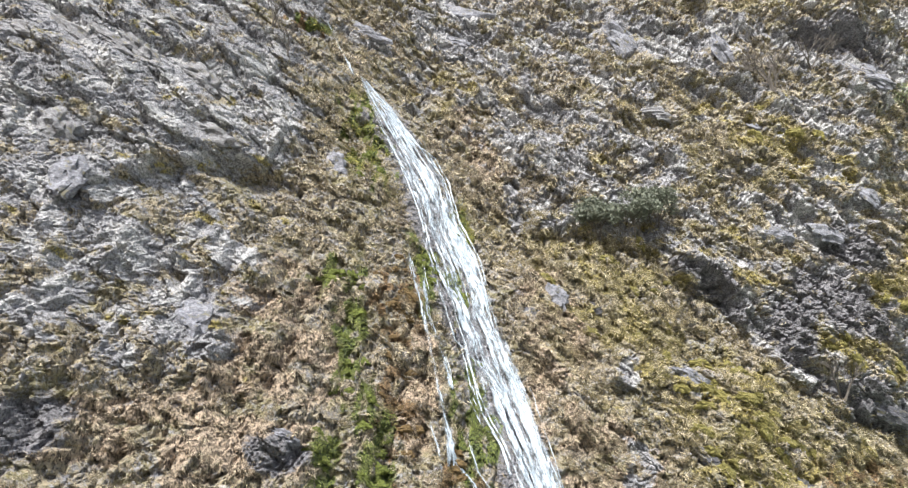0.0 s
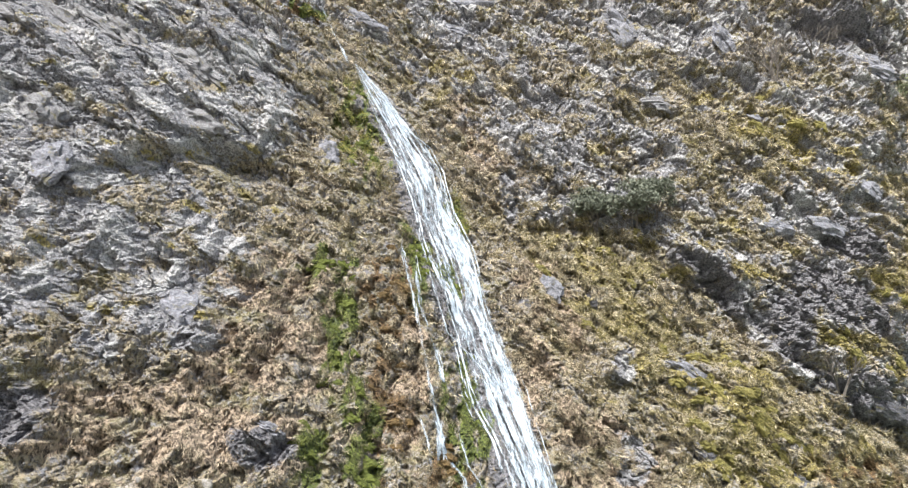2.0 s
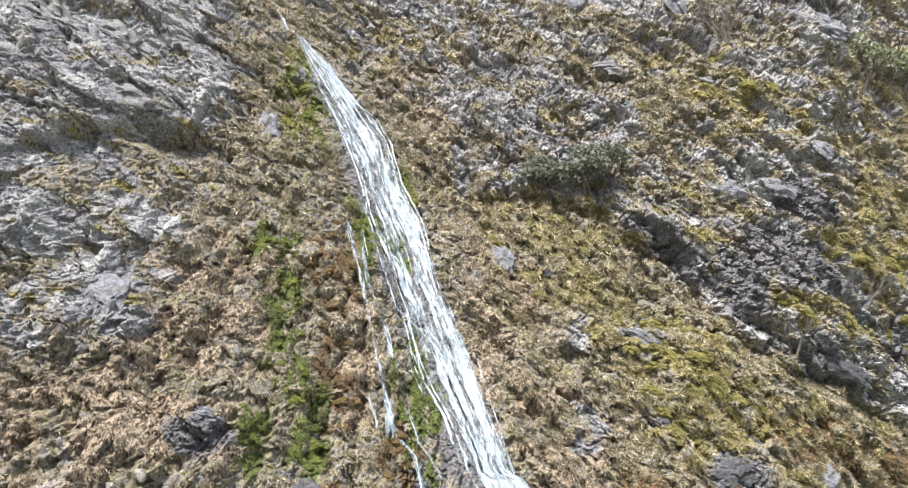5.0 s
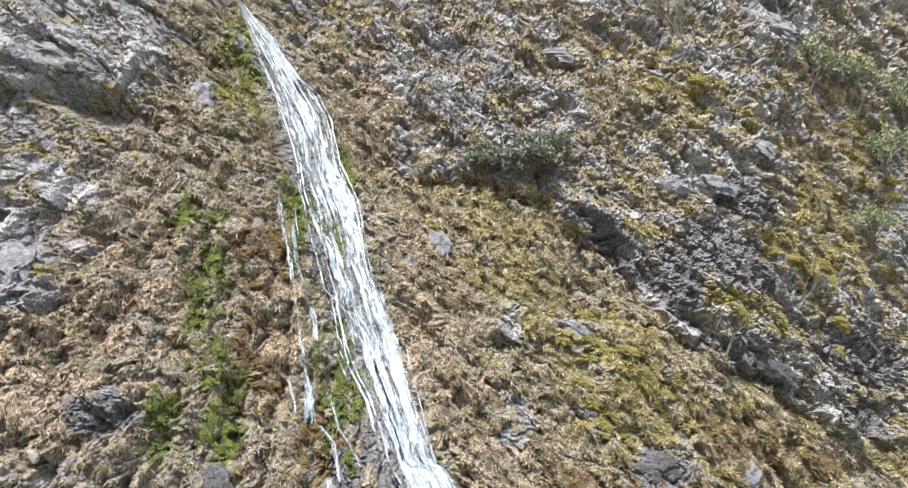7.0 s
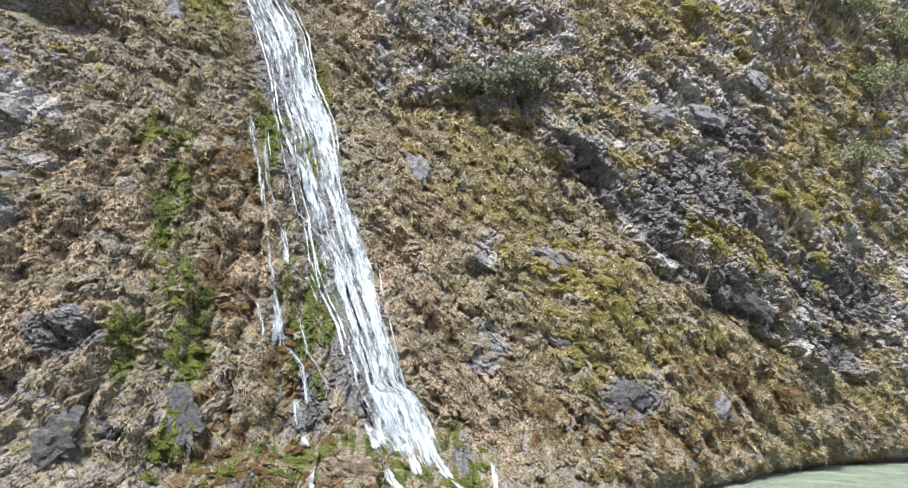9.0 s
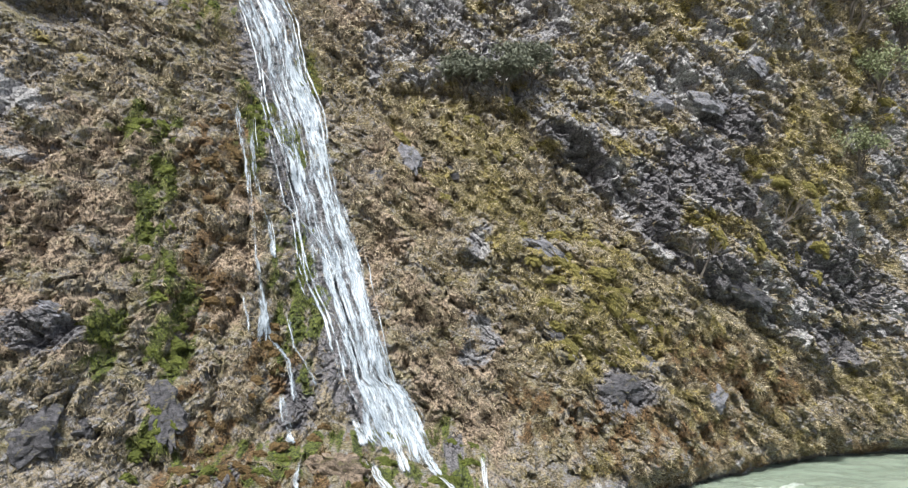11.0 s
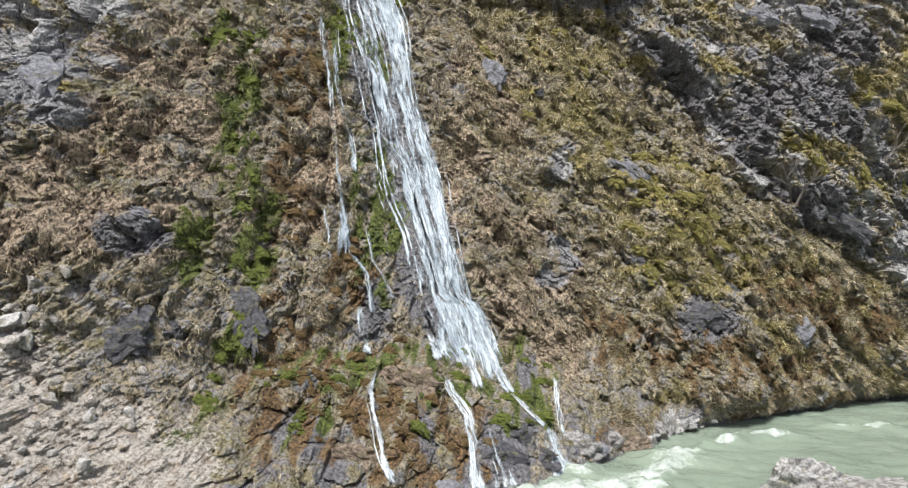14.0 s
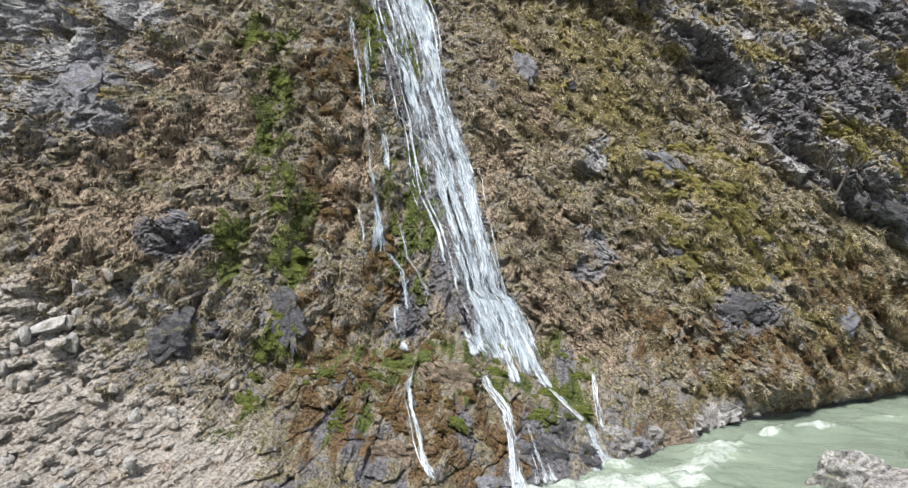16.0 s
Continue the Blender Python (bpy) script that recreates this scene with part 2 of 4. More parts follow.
SLABS_A = [(13.7, 39.8, 4.5, 2.9, 50, "b"), (20.3, 37.9, 2.8, 2.4, 60, "b"), (31.0, 35.4, 4.3, 2.2, 20, "b"), (15.3, 32.4, 3.4, 1.1, 3, "p"), (22.0, 30.8, 1.9, 1.0, 10, "b"), (-2.6, 42.0, 2.1, 0.9, 5, "p"), (-4.3, 41.0, 1.1, 0.8, 0, "p"), (0.7, 43.5, 3.5, 1.7, 0, "b"), (0.0, 39.6, 2.9, 1.2, 0, "b"), (-6.1, 37.0, 3.3, 1.1, 15, "b"), (-14.0, 28.2, 3.1, 1.4, 25, "p"), (28.7, 25.5, 1.7, 1.5, 30, "b"), (27.3, 23.3, 1.9, 0.8, -30, "b"), (5.9, 17.2, 1.2, 2.1, -30, "b")]
SLABS_B = [(8.3, 16.6, 1.7, 0.9, 10, "d"), (21.1, 22.4, 2.8, 1.3, 10, "b"), (24.7, 22.6, 2.8, 1.3, 15, "b"), (13.3, 12.4, 2.6, 0.9, 30, "b"), (-11.0, 13.6, 1.5, 2.1, 0, "b"), (-6.8, 24.2, 1.2, 2.1, -15, "b"), (13.3, 30.0, 2.3, 0.9, 30, "b"), (-16.5, 19.8, 1.4, 2.1, 10, "b"), (-20.3, 27.9, 2.3, 1.0, 25, "p"), (-17.5, 28.7, 2.4, 1.0, 30, "p"), (-13.9, 28.1, 2.6, 1.7, 35, "p"), (-19.1, 28.8, 3.8, 1.1, 35, "p"), (-16.7, 28.8, 2.2, 1.4, 40, "p"), (-12.4, 24.0, 3.0, 1.3, 20, "p"), (-16.6, 20.0, 1.2, 2.1, 10, "b"), (-17.9, 22.4, 1.6, 1.9, 45, "p")]
SLABS_D = [(3.3, 3.1, 1.8, 1.5, 0, "t"), (10.1, 0.5, 1.9, 1.2, 5, "g"), (15.5, 0.5, 1.8, 1.3, 0, "g"), (8.4, 0.4, 1.1, 1.0, 0, "d"), (12.1, 0.4, 2.0, 1.0, 5, "t"), (5.0, 0.2, 1.5, 0.8, 0, "b"), (1.6, 1.2, 1.6, 1.1, 10, "t")]
SLABS_C = [(-6.6, 4.8, 1.7, 1.7, 0, "d"), (-5.3, 4.9, 1.1, 1.0, 0, "d"), (-3.2, 5.4, 1.2, 2.3, -15, "d"), (-6.8, 9.0, 1.5, 0.6, 25, "b"), (23.6, 4.5, 1.4, 1.9, 0, "b"), (19.1, 6.5, 1.2, 1.3, 0, "b"), (17.3, 5.3, 2.8, 1.8, 0, "d"), (4.2, 15.9, 0.9, 1.0, 0, "b"), (13.5, 8.2, 1.4, 1.3, 30, "d"), (26.6, 10.5, 3.3, 1.3, 20, "d"), (6.6, 0.7, 2.0, 1.3, 10, "d"), (10.3, 0.4, 1.5, 1.0, 0, "b"), (7.4, 1.2, 1.0, 1.1, 0, "d"), (15.4, 0.5, 1.7, 1.0, 10, "b")]


def softplus(v, w):
    return w * np.logaddexp(0, v / w)


def macro(x, z):
    """Depth y of the slope behind the point (x, z) of the upright plane: it leans back on the near side, stands steeper where it swings away, and has a broad foot below the fall."""
    swing = softplus(x - 4, 2.5)
    face_y = 31.6 + 0.72 * x - 0.23 * swing + 0.3 * softplus(x - 24, 1.5) - 0.5 * softplus(x - 31, 1.5) + (0.575 - 0.019 * np.minimum(swing, 26)) * z
    foot = np.interp(x, (-14, -5, 4, 8, 16), (0.55, 0.9, 1.3, 1.12, 0.0))
    face_y = face_y + 1.6 * np.interp(x, (14, 22), (0, 1)) * softplus(0.9 - z, 0.35)      # the river has cut under the far slope
    return face_y - 1.15 * foot * softplus(3.7 - z, 0.35) - 0.3 * softplus(4.5 - 0.5 * (x + 9) - z, 0.5)


# ---- shaders ----
class Shader:
    def __init__(self, name):
        self.material = bpy.data.materials.new(name)
        self.material.use_nodes = True
        self.nodes, self.links = self.material.node_tree.nodes, self.material.node_tree.links
        self.surface = self.nodes["Principled BSDF"]

    def feed(self, socket, value):
        if hasattr(value, "is_linked"):
            self.links.new(value, socket)
        elif isinstance(value, tuple):
            socket.default_value = (*value, 1) if len(value) == 3 and len(socket.default_value) == 4 else value
        else:
            socket.default_value = value

    def math(self, op, a, b=0.0, clamp=False):
        n = self.nodes.new("ShaderNodeMath")
        n.operation, n.use_clamp = op, clamp
        self.feed(n.inputs[0], a), self.feed(n.inputs[1], b)
        return n.outputs[0]

    def span(self, v, a, b, lo=0.0, hi=1.0):
        n = self.nodes.new("ShaderNodeMapRange")
        n.interpolation_type = "SMOOTHSTEP"
        for k, value in enumerate((v, a, b, lo, hi)):
            self.feed(n.inputs[k], value)
        return n.outputs[0]

    def mix(self, f, a, b, kind="MIX"):
        n = self.nodes.new("ShaderNodeMix")
        n.data_type, n.blend_type = "RGBA", kind
        self.feed(n.inputs[0], f), self.feed(n.inputs[6], a), self.feed(n.inputs[7], b)
        return n.outputs[2]

    def place(self, turn=(0, 0, 0), scale=(1, 1, 1), uv=False):
        c, m = self.nodes.new("ShaderNodeTexCoord"), self.nodes.new("ShaderNodeMapping")
        m.inputs[2].default_value, m.inputs[3].default_value = [radians(a) for a in turn], scale
        self.links.new(c.outputs["UV" if uv else "Object"], m.inputs[0])
        return m.outputs[0]

    def noise(self, scale, detail=6, rough=0.6, at=None, twist=0.0):
        n = self.nodes.new("ShaderNodeTexNoise")
        n.inputs["Scale"].default_value, n.inputs["Detail"].default_value = scale, detail
        n.inputs["Roughness"].default_value, n.inputs["Distortion"].default_value = rough, twist
        self.links.new(at if at else self.place(), n.inputs["Vector"])
        return n.outputs[0]

    def cells(self, scale, at=None, feature="F1"):
        n = self.nodes.new("ShaderNodeTexVoronoi")
        n.feature = feature
        n.inputs["Scale"].default_value = scale
        self.links.new(at if at else self.place(), n.inputs["Vector"])
        return n

    def masks(self, name):
        a, s = self.nodes.new("ShaderNodeAttribute"), self.nodes.new("ShaderNodeSeparateColor")
        a.attribute_name = name
        self.links.new(a.outputs["Color"], s.inputs[0])
        return *s.outputs[:3], a.outputs["Alpha"]

    def bump(self, height, strength, distance):
        n = self.nodes.new("ShaderNodeBump")
        n.inputs["Strength"].default_value, n.inputs["Distance"].default_value = strength, distance
        self.links.new(height, n.inputs["Height"])
        self.links.new(n.outputs[0], self.surface.inputs["Normal"])

    def done(self, colour, rough):
        self.feed(self.surface.inputs["Base Color"], colour)
        self.feed(self.surface.inputs["Roughness"], rough)
        return self.material


def cliff_material():
    s = Shader("weathered_cliff")
    light, dark, olive, moss = s.masks("ground_a")
    rust, scree, brown, chance = s.masks("ground_b")
    lean = s.place((0, 38, 0), (0.8, 1, 1.25))       # beds that sink to the right
    hang = s.place((0, 10, 0), (1.5, 1.2, 0.8))     # hanging streaks
    broad, middle, fine = s.noise(0.45, 5, 0.6), s.noise(2.3, 8, 0.68, lean), s.noise(9.0, 8, 0.72)
    grain, streak = s.noise(34.0, 5, 0.75), s.noise(5.0, 7, 0.7, hang, 0.6)
    ragged = s.math("ADD", s.math("MULTIPLY", s.math("SUBTRACT", middle, 0.5), 1.5), s.math("MULTIPLY", s.math("SUBTRACT", fine, 0.5), 1.1))

    def edge(mask, gain=1.0, at=0.5):
        return s.span(s.math("ADD", s.math("MULTIPLY", mask, gain), ragged), at - 0.16, at + 0.16)

    # rock, spotted with pale lichen
    speck = s.noise(16.0, 6, 0.7, None, 0.4)
    grey = s.mix(s.span(fine, 0.40, 0.60), (0.085, 0.085, 0.092), (0.34, 0.338, 0.355))
    grey = s.mix(s.span(chance, 0.2, 0.9, 0.0, 0.4), grey, (0.21, 0.207, 0.24))
    grey = s.mix(s.span(grain, 0.5, 0.68, 0.0, 0.5), grey, (0.10, 0.095, 0.09))
    grey = s.mix(s.span(speck, 0.54, 0.62, 0.0, 0.55), grey, (0.50, 0.50, 0.47))
    pale = s.mix(s.span(fine, 0.38, 0.56), (0.17, 0.17, 0.172), (0.50, 0.495, 0.49))
    pale = s.mix(s.span(speck, 0.55, 0.63, 0.0, 0.7), pale, (0.13, 0.125, 0.10))
    slate = s.mix(s.span(fine, 0.40, 0.60), (0.058, 0.056, 0.060), (0.24, 0.234, 0.246))
    # dry growth and earth, with the shade of gaps painted into near-black lows
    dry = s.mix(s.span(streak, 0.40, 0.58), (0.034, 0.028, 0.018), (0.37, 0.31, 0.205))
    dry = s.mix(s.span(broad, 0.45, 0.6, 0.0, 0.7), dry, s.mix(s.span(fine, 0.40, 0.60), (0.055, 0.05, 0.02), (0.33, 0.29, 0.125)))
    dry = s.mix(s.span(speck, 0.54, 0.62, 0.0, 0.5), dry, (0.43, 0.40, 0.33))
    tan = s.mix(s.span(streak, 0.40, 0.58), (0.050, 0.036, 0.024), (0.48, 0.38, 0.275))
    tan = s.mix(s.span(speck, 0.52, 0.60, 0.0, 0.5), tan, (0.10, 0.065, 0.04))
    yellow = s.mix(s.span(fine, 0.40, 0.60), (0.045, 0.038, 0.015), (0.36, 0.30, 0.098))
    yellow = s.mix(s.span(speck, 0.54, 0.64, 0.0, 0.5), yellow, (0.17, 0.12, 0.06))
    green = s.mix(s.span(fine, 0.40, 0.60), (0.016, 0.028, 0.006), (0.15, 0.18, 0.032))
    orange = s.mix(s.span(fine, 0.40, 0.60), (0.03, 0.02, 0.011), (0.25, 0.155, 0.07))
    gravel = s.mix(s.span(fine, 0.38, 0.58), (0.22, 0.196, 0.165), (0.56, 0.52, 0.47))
    gravel = s.mix(s.span(grain, 0.52, 0.66, 0.0, 0.5), gravel, (0.17, 0.15, 0.125))
    gravel = s.mix(s.span(middle, 0.52, 0.60, 0.0, 0.7), gravel, tan)
    bare = edge(0.5, 1.0, 0.58)
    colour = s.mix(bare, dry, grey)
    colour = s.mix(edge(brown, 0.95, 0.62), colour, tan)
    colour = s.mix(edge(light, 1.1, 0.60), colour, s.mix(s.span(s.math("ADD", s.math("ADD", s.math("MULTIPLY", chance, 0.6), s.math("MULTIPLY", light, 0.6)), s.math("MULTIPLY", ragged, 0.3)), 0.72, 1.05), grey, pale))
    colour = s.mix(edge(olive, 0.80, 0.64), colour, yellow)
    # slate colour, also for the painted shadow strips under the crease's overhang
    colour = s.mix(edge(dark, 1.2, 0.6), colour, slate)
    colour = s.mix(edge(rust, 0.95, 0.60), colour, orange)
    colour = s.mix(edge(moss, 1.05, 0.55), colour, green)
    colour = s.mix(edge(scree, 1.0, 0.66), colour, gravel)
    # near-black specks that paint in the shade of cracks, dead white twigs
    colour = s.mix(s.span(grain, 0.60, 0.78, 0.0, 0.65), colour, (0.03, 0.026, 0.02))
    colour = s.mix(s.span(s.noise(26, 4, 0.7, s.place((0, 25, 0), (0.6, 1, 1.8))), 0.64, 0.74, 0.0, 0.28), colour, (0.45, 0.41, 0.35))
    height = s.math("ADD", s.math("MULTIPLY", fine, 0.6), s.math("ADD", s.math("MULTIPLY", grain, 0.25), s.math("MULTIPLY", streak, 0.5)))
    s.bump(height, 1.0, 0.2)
    return s.done(colour, s.span(dark, 0.3, 0.9, 0.9, 0.72))


def rock_material(name, low, high, rough=0.85):
    s = Shader(name)
    at = s.place((0, 30, 0), (0.8, 1, 1.3))
    big, fine, grain, speck = s.noise(1.6, 6, 0.65, at), s.noise(7, 8, 0.7, at), s.noise(40, 4, 0.7), s.noise(13, 6, 0.7, None, 0.5)
    colour = s.mix(s.span(fine, 0.39, 0.60), low, high)
    colour = s.mix(s.span(big, 0.50, 0.62, 0.0, 0.7), colour, tuple(0.55 * v for v in low))
    colour = s.mix(s.span(speck, 0.55, 0.63, 0.0, 0.55), colour, tuple(min(0.6, 1.5 * v) for v in high))
    colour = s.mix(s.span(s.noise(2.6, 6, 0.7, at, 0.5), 0.56, 0.62, 0.0, 0.75), colour, (0.15, 0.135, 0.065))
    colour = s.mix(s.span(grain, 0.55, 0.68, 0.0, 0.6), colour, tuple(0.4 * v for v in low))
    s.bump(s.math("ADD", fine, s.math("MULTIPLY", grain, 0.3)), 0.9, 0.09)
    return s.done(colour, rough)


def tinted_material(name, rough=0.8):
    s = Shader(name)
    a = s.nodes.new("ShaderNodeAttribute")
    a.attribute_name = "tint"
    speck = s.noise(14, 4, 0.7)
    colour = s.mix(1.0, a.outputs["Color"], s.mix(s.span(speck, 0.3, 0.7), (0.6, 0.6, 0.6), (1.3, 1.3, 1.3)), "MULTIPLY")
    return s.done(colour, rough)


def bark_material():
    s = Shader("bare_bark")
    n = s.noise(20, 5, 0.7)
    return s.done(s.mix(s.span(n, 0.3, 0.7), (0.05, 0.042, 0.035), (0.17, 0.15, 0.13)), 0.9)


def leaf_material(name, low, high):
    s = Shader(name)
    n = s.noise(7, 4, 0.7)
    return s.done(s.mix(s.span(n, 0.35, 0.65), low, high), 0.7)


def fall_material(name, low, high):
    """Broken white water: threads of foam with clear gaps that follow the flow (UV: across, along in metres)."""
    s = Shader(name)
    threads = s.noise(1.0, 4, 0.55, s.place((0, 0, 0), (4.2, 0.20, 1), uv=True), 0.5)
    froth = s.noise(1.0, 6, 0.72, s.place((0, 0, 0), (10.0, 1.5, 1), uv=True), 0.9)
    side, thin, _, _ = s.masks("stream")
    body = s.math("ADD", s.math("MULTIPLY", threads, 0.75), s.math("MULTIPLY", froth, 0.55))
    cover = s.span(s.math("SUBTRACT", s.math("SUBTRACT", body, s.math("MULTIPLY", s.math("POWER", side, 2.0), 0.30)), thin), 0.50, 0.665)
    # low stands for thin grey-blue water and for shadows painted between the foam
    colour = s.mix(s.span(froth, 0.3, 0.62), low, high)
    s.surface.inputs["IOR"].default_value = 1.33
    s.feed(s.surface.inputs["Alpha"], cover)
    s.bump(froth, 0.3, 0.04)
    return s.done(colour, 0.4)


def river_material():
    s = Shader("glacial_river")
    foam = s.masks("foam")[0]
    broad, middle, fine = s.noise(0.35, 5, 0.6, s.place((0, 0, -30), (0.6, 1.4, 1))), s.noise(1.5, 7, 0.68, s.place((0, 0, -30), (0.7, 1.3, 1)), 0.6), s.noise(7, 6, 0.7)
    milk = s.mix(s.span(broad, 0.3, 0.7), (0.175, 0.220, 0.170), (0.225, 0.275, 0.215))
    milk = s.mix(s.span(middle, 0.5, 0.7, 0.0, 0.5), milk, (0.29, 0.345, 0.285))
    torn = s.math("ADD", foam, s.math("ADD", s.math("MULTIPLY", s.math("SUBTRACT", middle, 0.5), 1.3), s.math("MULTIPLY", s.math("SUBTRACT", fine, 0.5), 0.5)))
    cover = s.span(torn, 0.46, 0.98)
    colour = s.mix(cover, milk, s.mix(s.span(fine, 0.3, 0.65), (0.32, 0.37, 0.335), (0.52, 0.555, 0.53)))
    s.surface.inputs["IOR"].default_value = 1.33
    s.bump(s.math("ADD", middle, s.math("MULTIPLY", fine, 0.35)), 0.42, 0.2)
    return s.done(colour, s.math("ADD", 0.16, s.math("MULTIPLY", cover, 0.5)))


def bank_material():
    s = Shader("near_bank_earth")
    n, f = s.noise(0.6, 6, 0.65), s.noise(9, 6, 0.7)
    colour = s.mix(s.span(n, 0.35, 0.65), (0.16, 0.14, 0.11), (0.30, 0.28, 0.25))
    s.bump(f, 0.6, 0.08)
    return s.done(s.mix(s.span(f, 0.4, 0.7), colour, (0.22, 0.20, 0.17)), 0.9)


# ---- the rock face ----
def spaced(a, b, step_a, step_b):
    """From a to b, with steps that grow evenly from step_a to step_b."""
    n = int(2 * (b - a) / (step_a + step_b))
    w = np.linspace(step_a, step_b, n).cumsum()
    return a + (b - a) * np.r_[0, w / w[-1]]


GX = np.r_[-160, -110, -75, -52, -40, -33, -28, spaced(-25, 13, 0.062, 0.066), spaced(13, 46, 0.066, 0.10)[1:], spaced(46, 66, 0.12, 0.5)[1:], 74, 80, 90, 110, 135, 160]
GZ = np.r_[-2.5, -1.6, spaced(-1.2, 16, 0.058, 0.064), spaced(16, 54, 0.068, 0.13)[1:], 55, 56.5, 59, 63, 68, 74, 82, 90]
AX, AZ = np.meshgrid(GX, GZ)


def above_line(line, x, z):
    """How far the point lies above a line of the face, and 1 where the line runs, fading out past its ends."""
    lx, lz = np.array(line).T
    return z - np.interp(x, lx, lz), np.clip((x - lx[0]) / 0.8 + 0.5, 0, 1) * np.clip((lx[-1] - x) / 0.8 + 0.5, 0, 1)


def rock_region(x, z):
    """Where bare beds of rock come through: above the crease of the far flank and on the outer near cliff. Also the beds' own pattern."""
    above = above_line(CREASE, x, z)[0]
    turn = math.radians(36)
    u, v = x * math.cos(turn) - z * math.sin(turn), x * math.sin(turn) + z * math.cos(turn)
    beds = fbm(u / 3.2 + 0.4 * smooth_noise(x / 2, z / 2, 98), v / 1.3, 4, 97)
    region = 0.8 * np.clip(above / 1.2, 0, 1) * np.clip((x - 3) / 3, 0, 1) + np.clip((-7.5 - x) / 3, 0, 1) * (0.7 * np.clip((z - 9.5) / 4, 0, 1) + 0.5 * np.clip((z - 18) / 3, 0, 1))
    swath = fbm(u / 8.0, v / 3.0, 3, 96)
    return region, beds, swath


def fall_middle(z):
    return 0.5 * sum(np.interp(z, [p[1] for p in side[::-1]], [p[0] for p in side[::-1]]) for side in (FALL_LEFT, FALL_RIGHT))


def relief(x, z):
    """How far the rock stands out of the smooth face, with the chance number of its blocks."""
    rocky = np.clip(0.34 + 0.6 * rock_region(x, z)[0] + 0.7 * blobs(LIGHT, x, z) + 0.8 * blobs(DARK_AND_SHADE, x, z) + 0.5 * fbm(x / 2.2, z / 2.2, 3, 50) - 0.4 * blobs(OLIVE, x, z) - 0.3 * blobs(SCREE, x, z) - 0.2 * blobs(BROWN, x, z), 0.08, 1.1)
    soft = np.clip(1.15 - 0.8 * rocky, 0.22, 1)
    rocky = rocky * (1 - 0.35 * np.clip((-7 - x) / 3, 0, 1) * np.clip((z - 13) / 4, 0, 1))
    wx, wz = x + 0.32 * fbm(x / 1.4, z / 1.4, 3, 40), z + 0.32 * fbm(x / 1.4 + 7, z / 1.4 + 3, 3, 44)
    out, chance = 0.8 * fbm(x / 9, z / 7, 3, 1), np.zeros(np.shape(x))
    # beds: sinking to the right on the far flank, upright fractures on the near cliff
    flank = np.maximum(np.clip((x - fall_middle(z) + 1.2) / 2.4, 0, 1), np.clip((z - 17.5 + 0.15 * (x + 12)) / 4, 0, 1))
    for share, lean in ((1 - flank, 80), (flank, 38)):
        on = share > 0
        px, pz, r, s = wx[on], wz[on], rocky[on], soft[on]
        turn = math.radians(lean)
        u, v = px * math.cos(turn) - pz * math.sin(turn), px * math.sin(turn) + pz * math.cos(turn)
        big, _, j1 = facets(u / 3.3, v / 2.0, 10)
        mid, c2, j2 = facets(u / 1.15, v / 0.80, 20)
        sub, _, j3 = facets(u / 0.46, v / 0.34, 30)
        chip = facets(u / 0.22, v / 0.18, 35)[0]
        h = 0.30 * fbm(u / 5, v / 2, 3, 60) + r * (0.50 * big + 0.36 * mid + 0.24 * sub + 0.15 * chip)
        h = h - r * (0.28 * np.clip(1 - j1 / 0.05, 0, 1) + 0.24 * np.clip(1 - j2 / 0.09, 0, 1) + 0.16 * np.clip(1 - j3 / 0.14, 0, 1))
        # hummocks of growth, with creases between them
        lumps = 0.66 * np.abs(smooth_noise(u / 1.3, v / 0.85, 70)) + 0.40 * np.abs(smooth_noise(u / 0.58, v / 0.40, 74)) + 0.30 * np.abs(smooth_noise(u / 0.27, v / 0.20, 78))
        h = h + s * (lumps - 0.45) - 0.35 * s * np.clip((fbm(u / 0.75, v / 0.5, 2, 88) - 0.34) * 5, 0, 1)
        # ribs and gullies that run down the slope
        turn = math.radians(lean + 12)
        u, v = x[on] * math.cos(turn) - z[on] * math.sin(turn), x[on] * math.sin(turn) + z[on] * math.cos(turn)
        h = h + 0.95 * (np.abs(smooth_noise(u / 7, v / 1.9, 93)) + 0.5 * np.abs(smooth_noise(u / 3, v / 0.9, 94)) - 0.45)
        out[on] += share[on] * h
        chance[on] += share[on] * c2
    loose = blobs(SCREE, x, z)
    on = loose > 0
    out[on] *= 1 - 0.55 * loose[on]
    out[on] += loose[on] * (0.42 * fbm(x[on] / 0.8, z[on] / 0.6, 4, 150, 0.65) + 0.14 * np.abs(smooth_noise(x[on] / 0.22, z[on] / 0.17, 160)))
    for cx, cz, rx, rz, deg, push in RELIEF:
        out = out + 0.7 * push * blobs([(cx, cz, rx * 0.8, rz * 0.8, deg)], x, z)
    # smooth faces where the large slabs come through
    flat = blobs([(a, b, 0.5 * w, 0.5 * h, t) for a, b, w, h, t, _ in SLABS_A + SLABS_B + SLABS_C if w * h > 2.4], x, z)
    out = out * (1 - 0.6 * flat)
    # the band of rock that overhangs the grassy slope, and the nose of the near cliff
    rough = 0.35 * fbm(x / 1.6, z / 1.6, 3, 92)
    for line, push, tall in ((CREASE, 0.9, 6.0), (NOSE, 0.7, 4.5)):
        up, run = above_line(line, x, z)
        up = up + rough
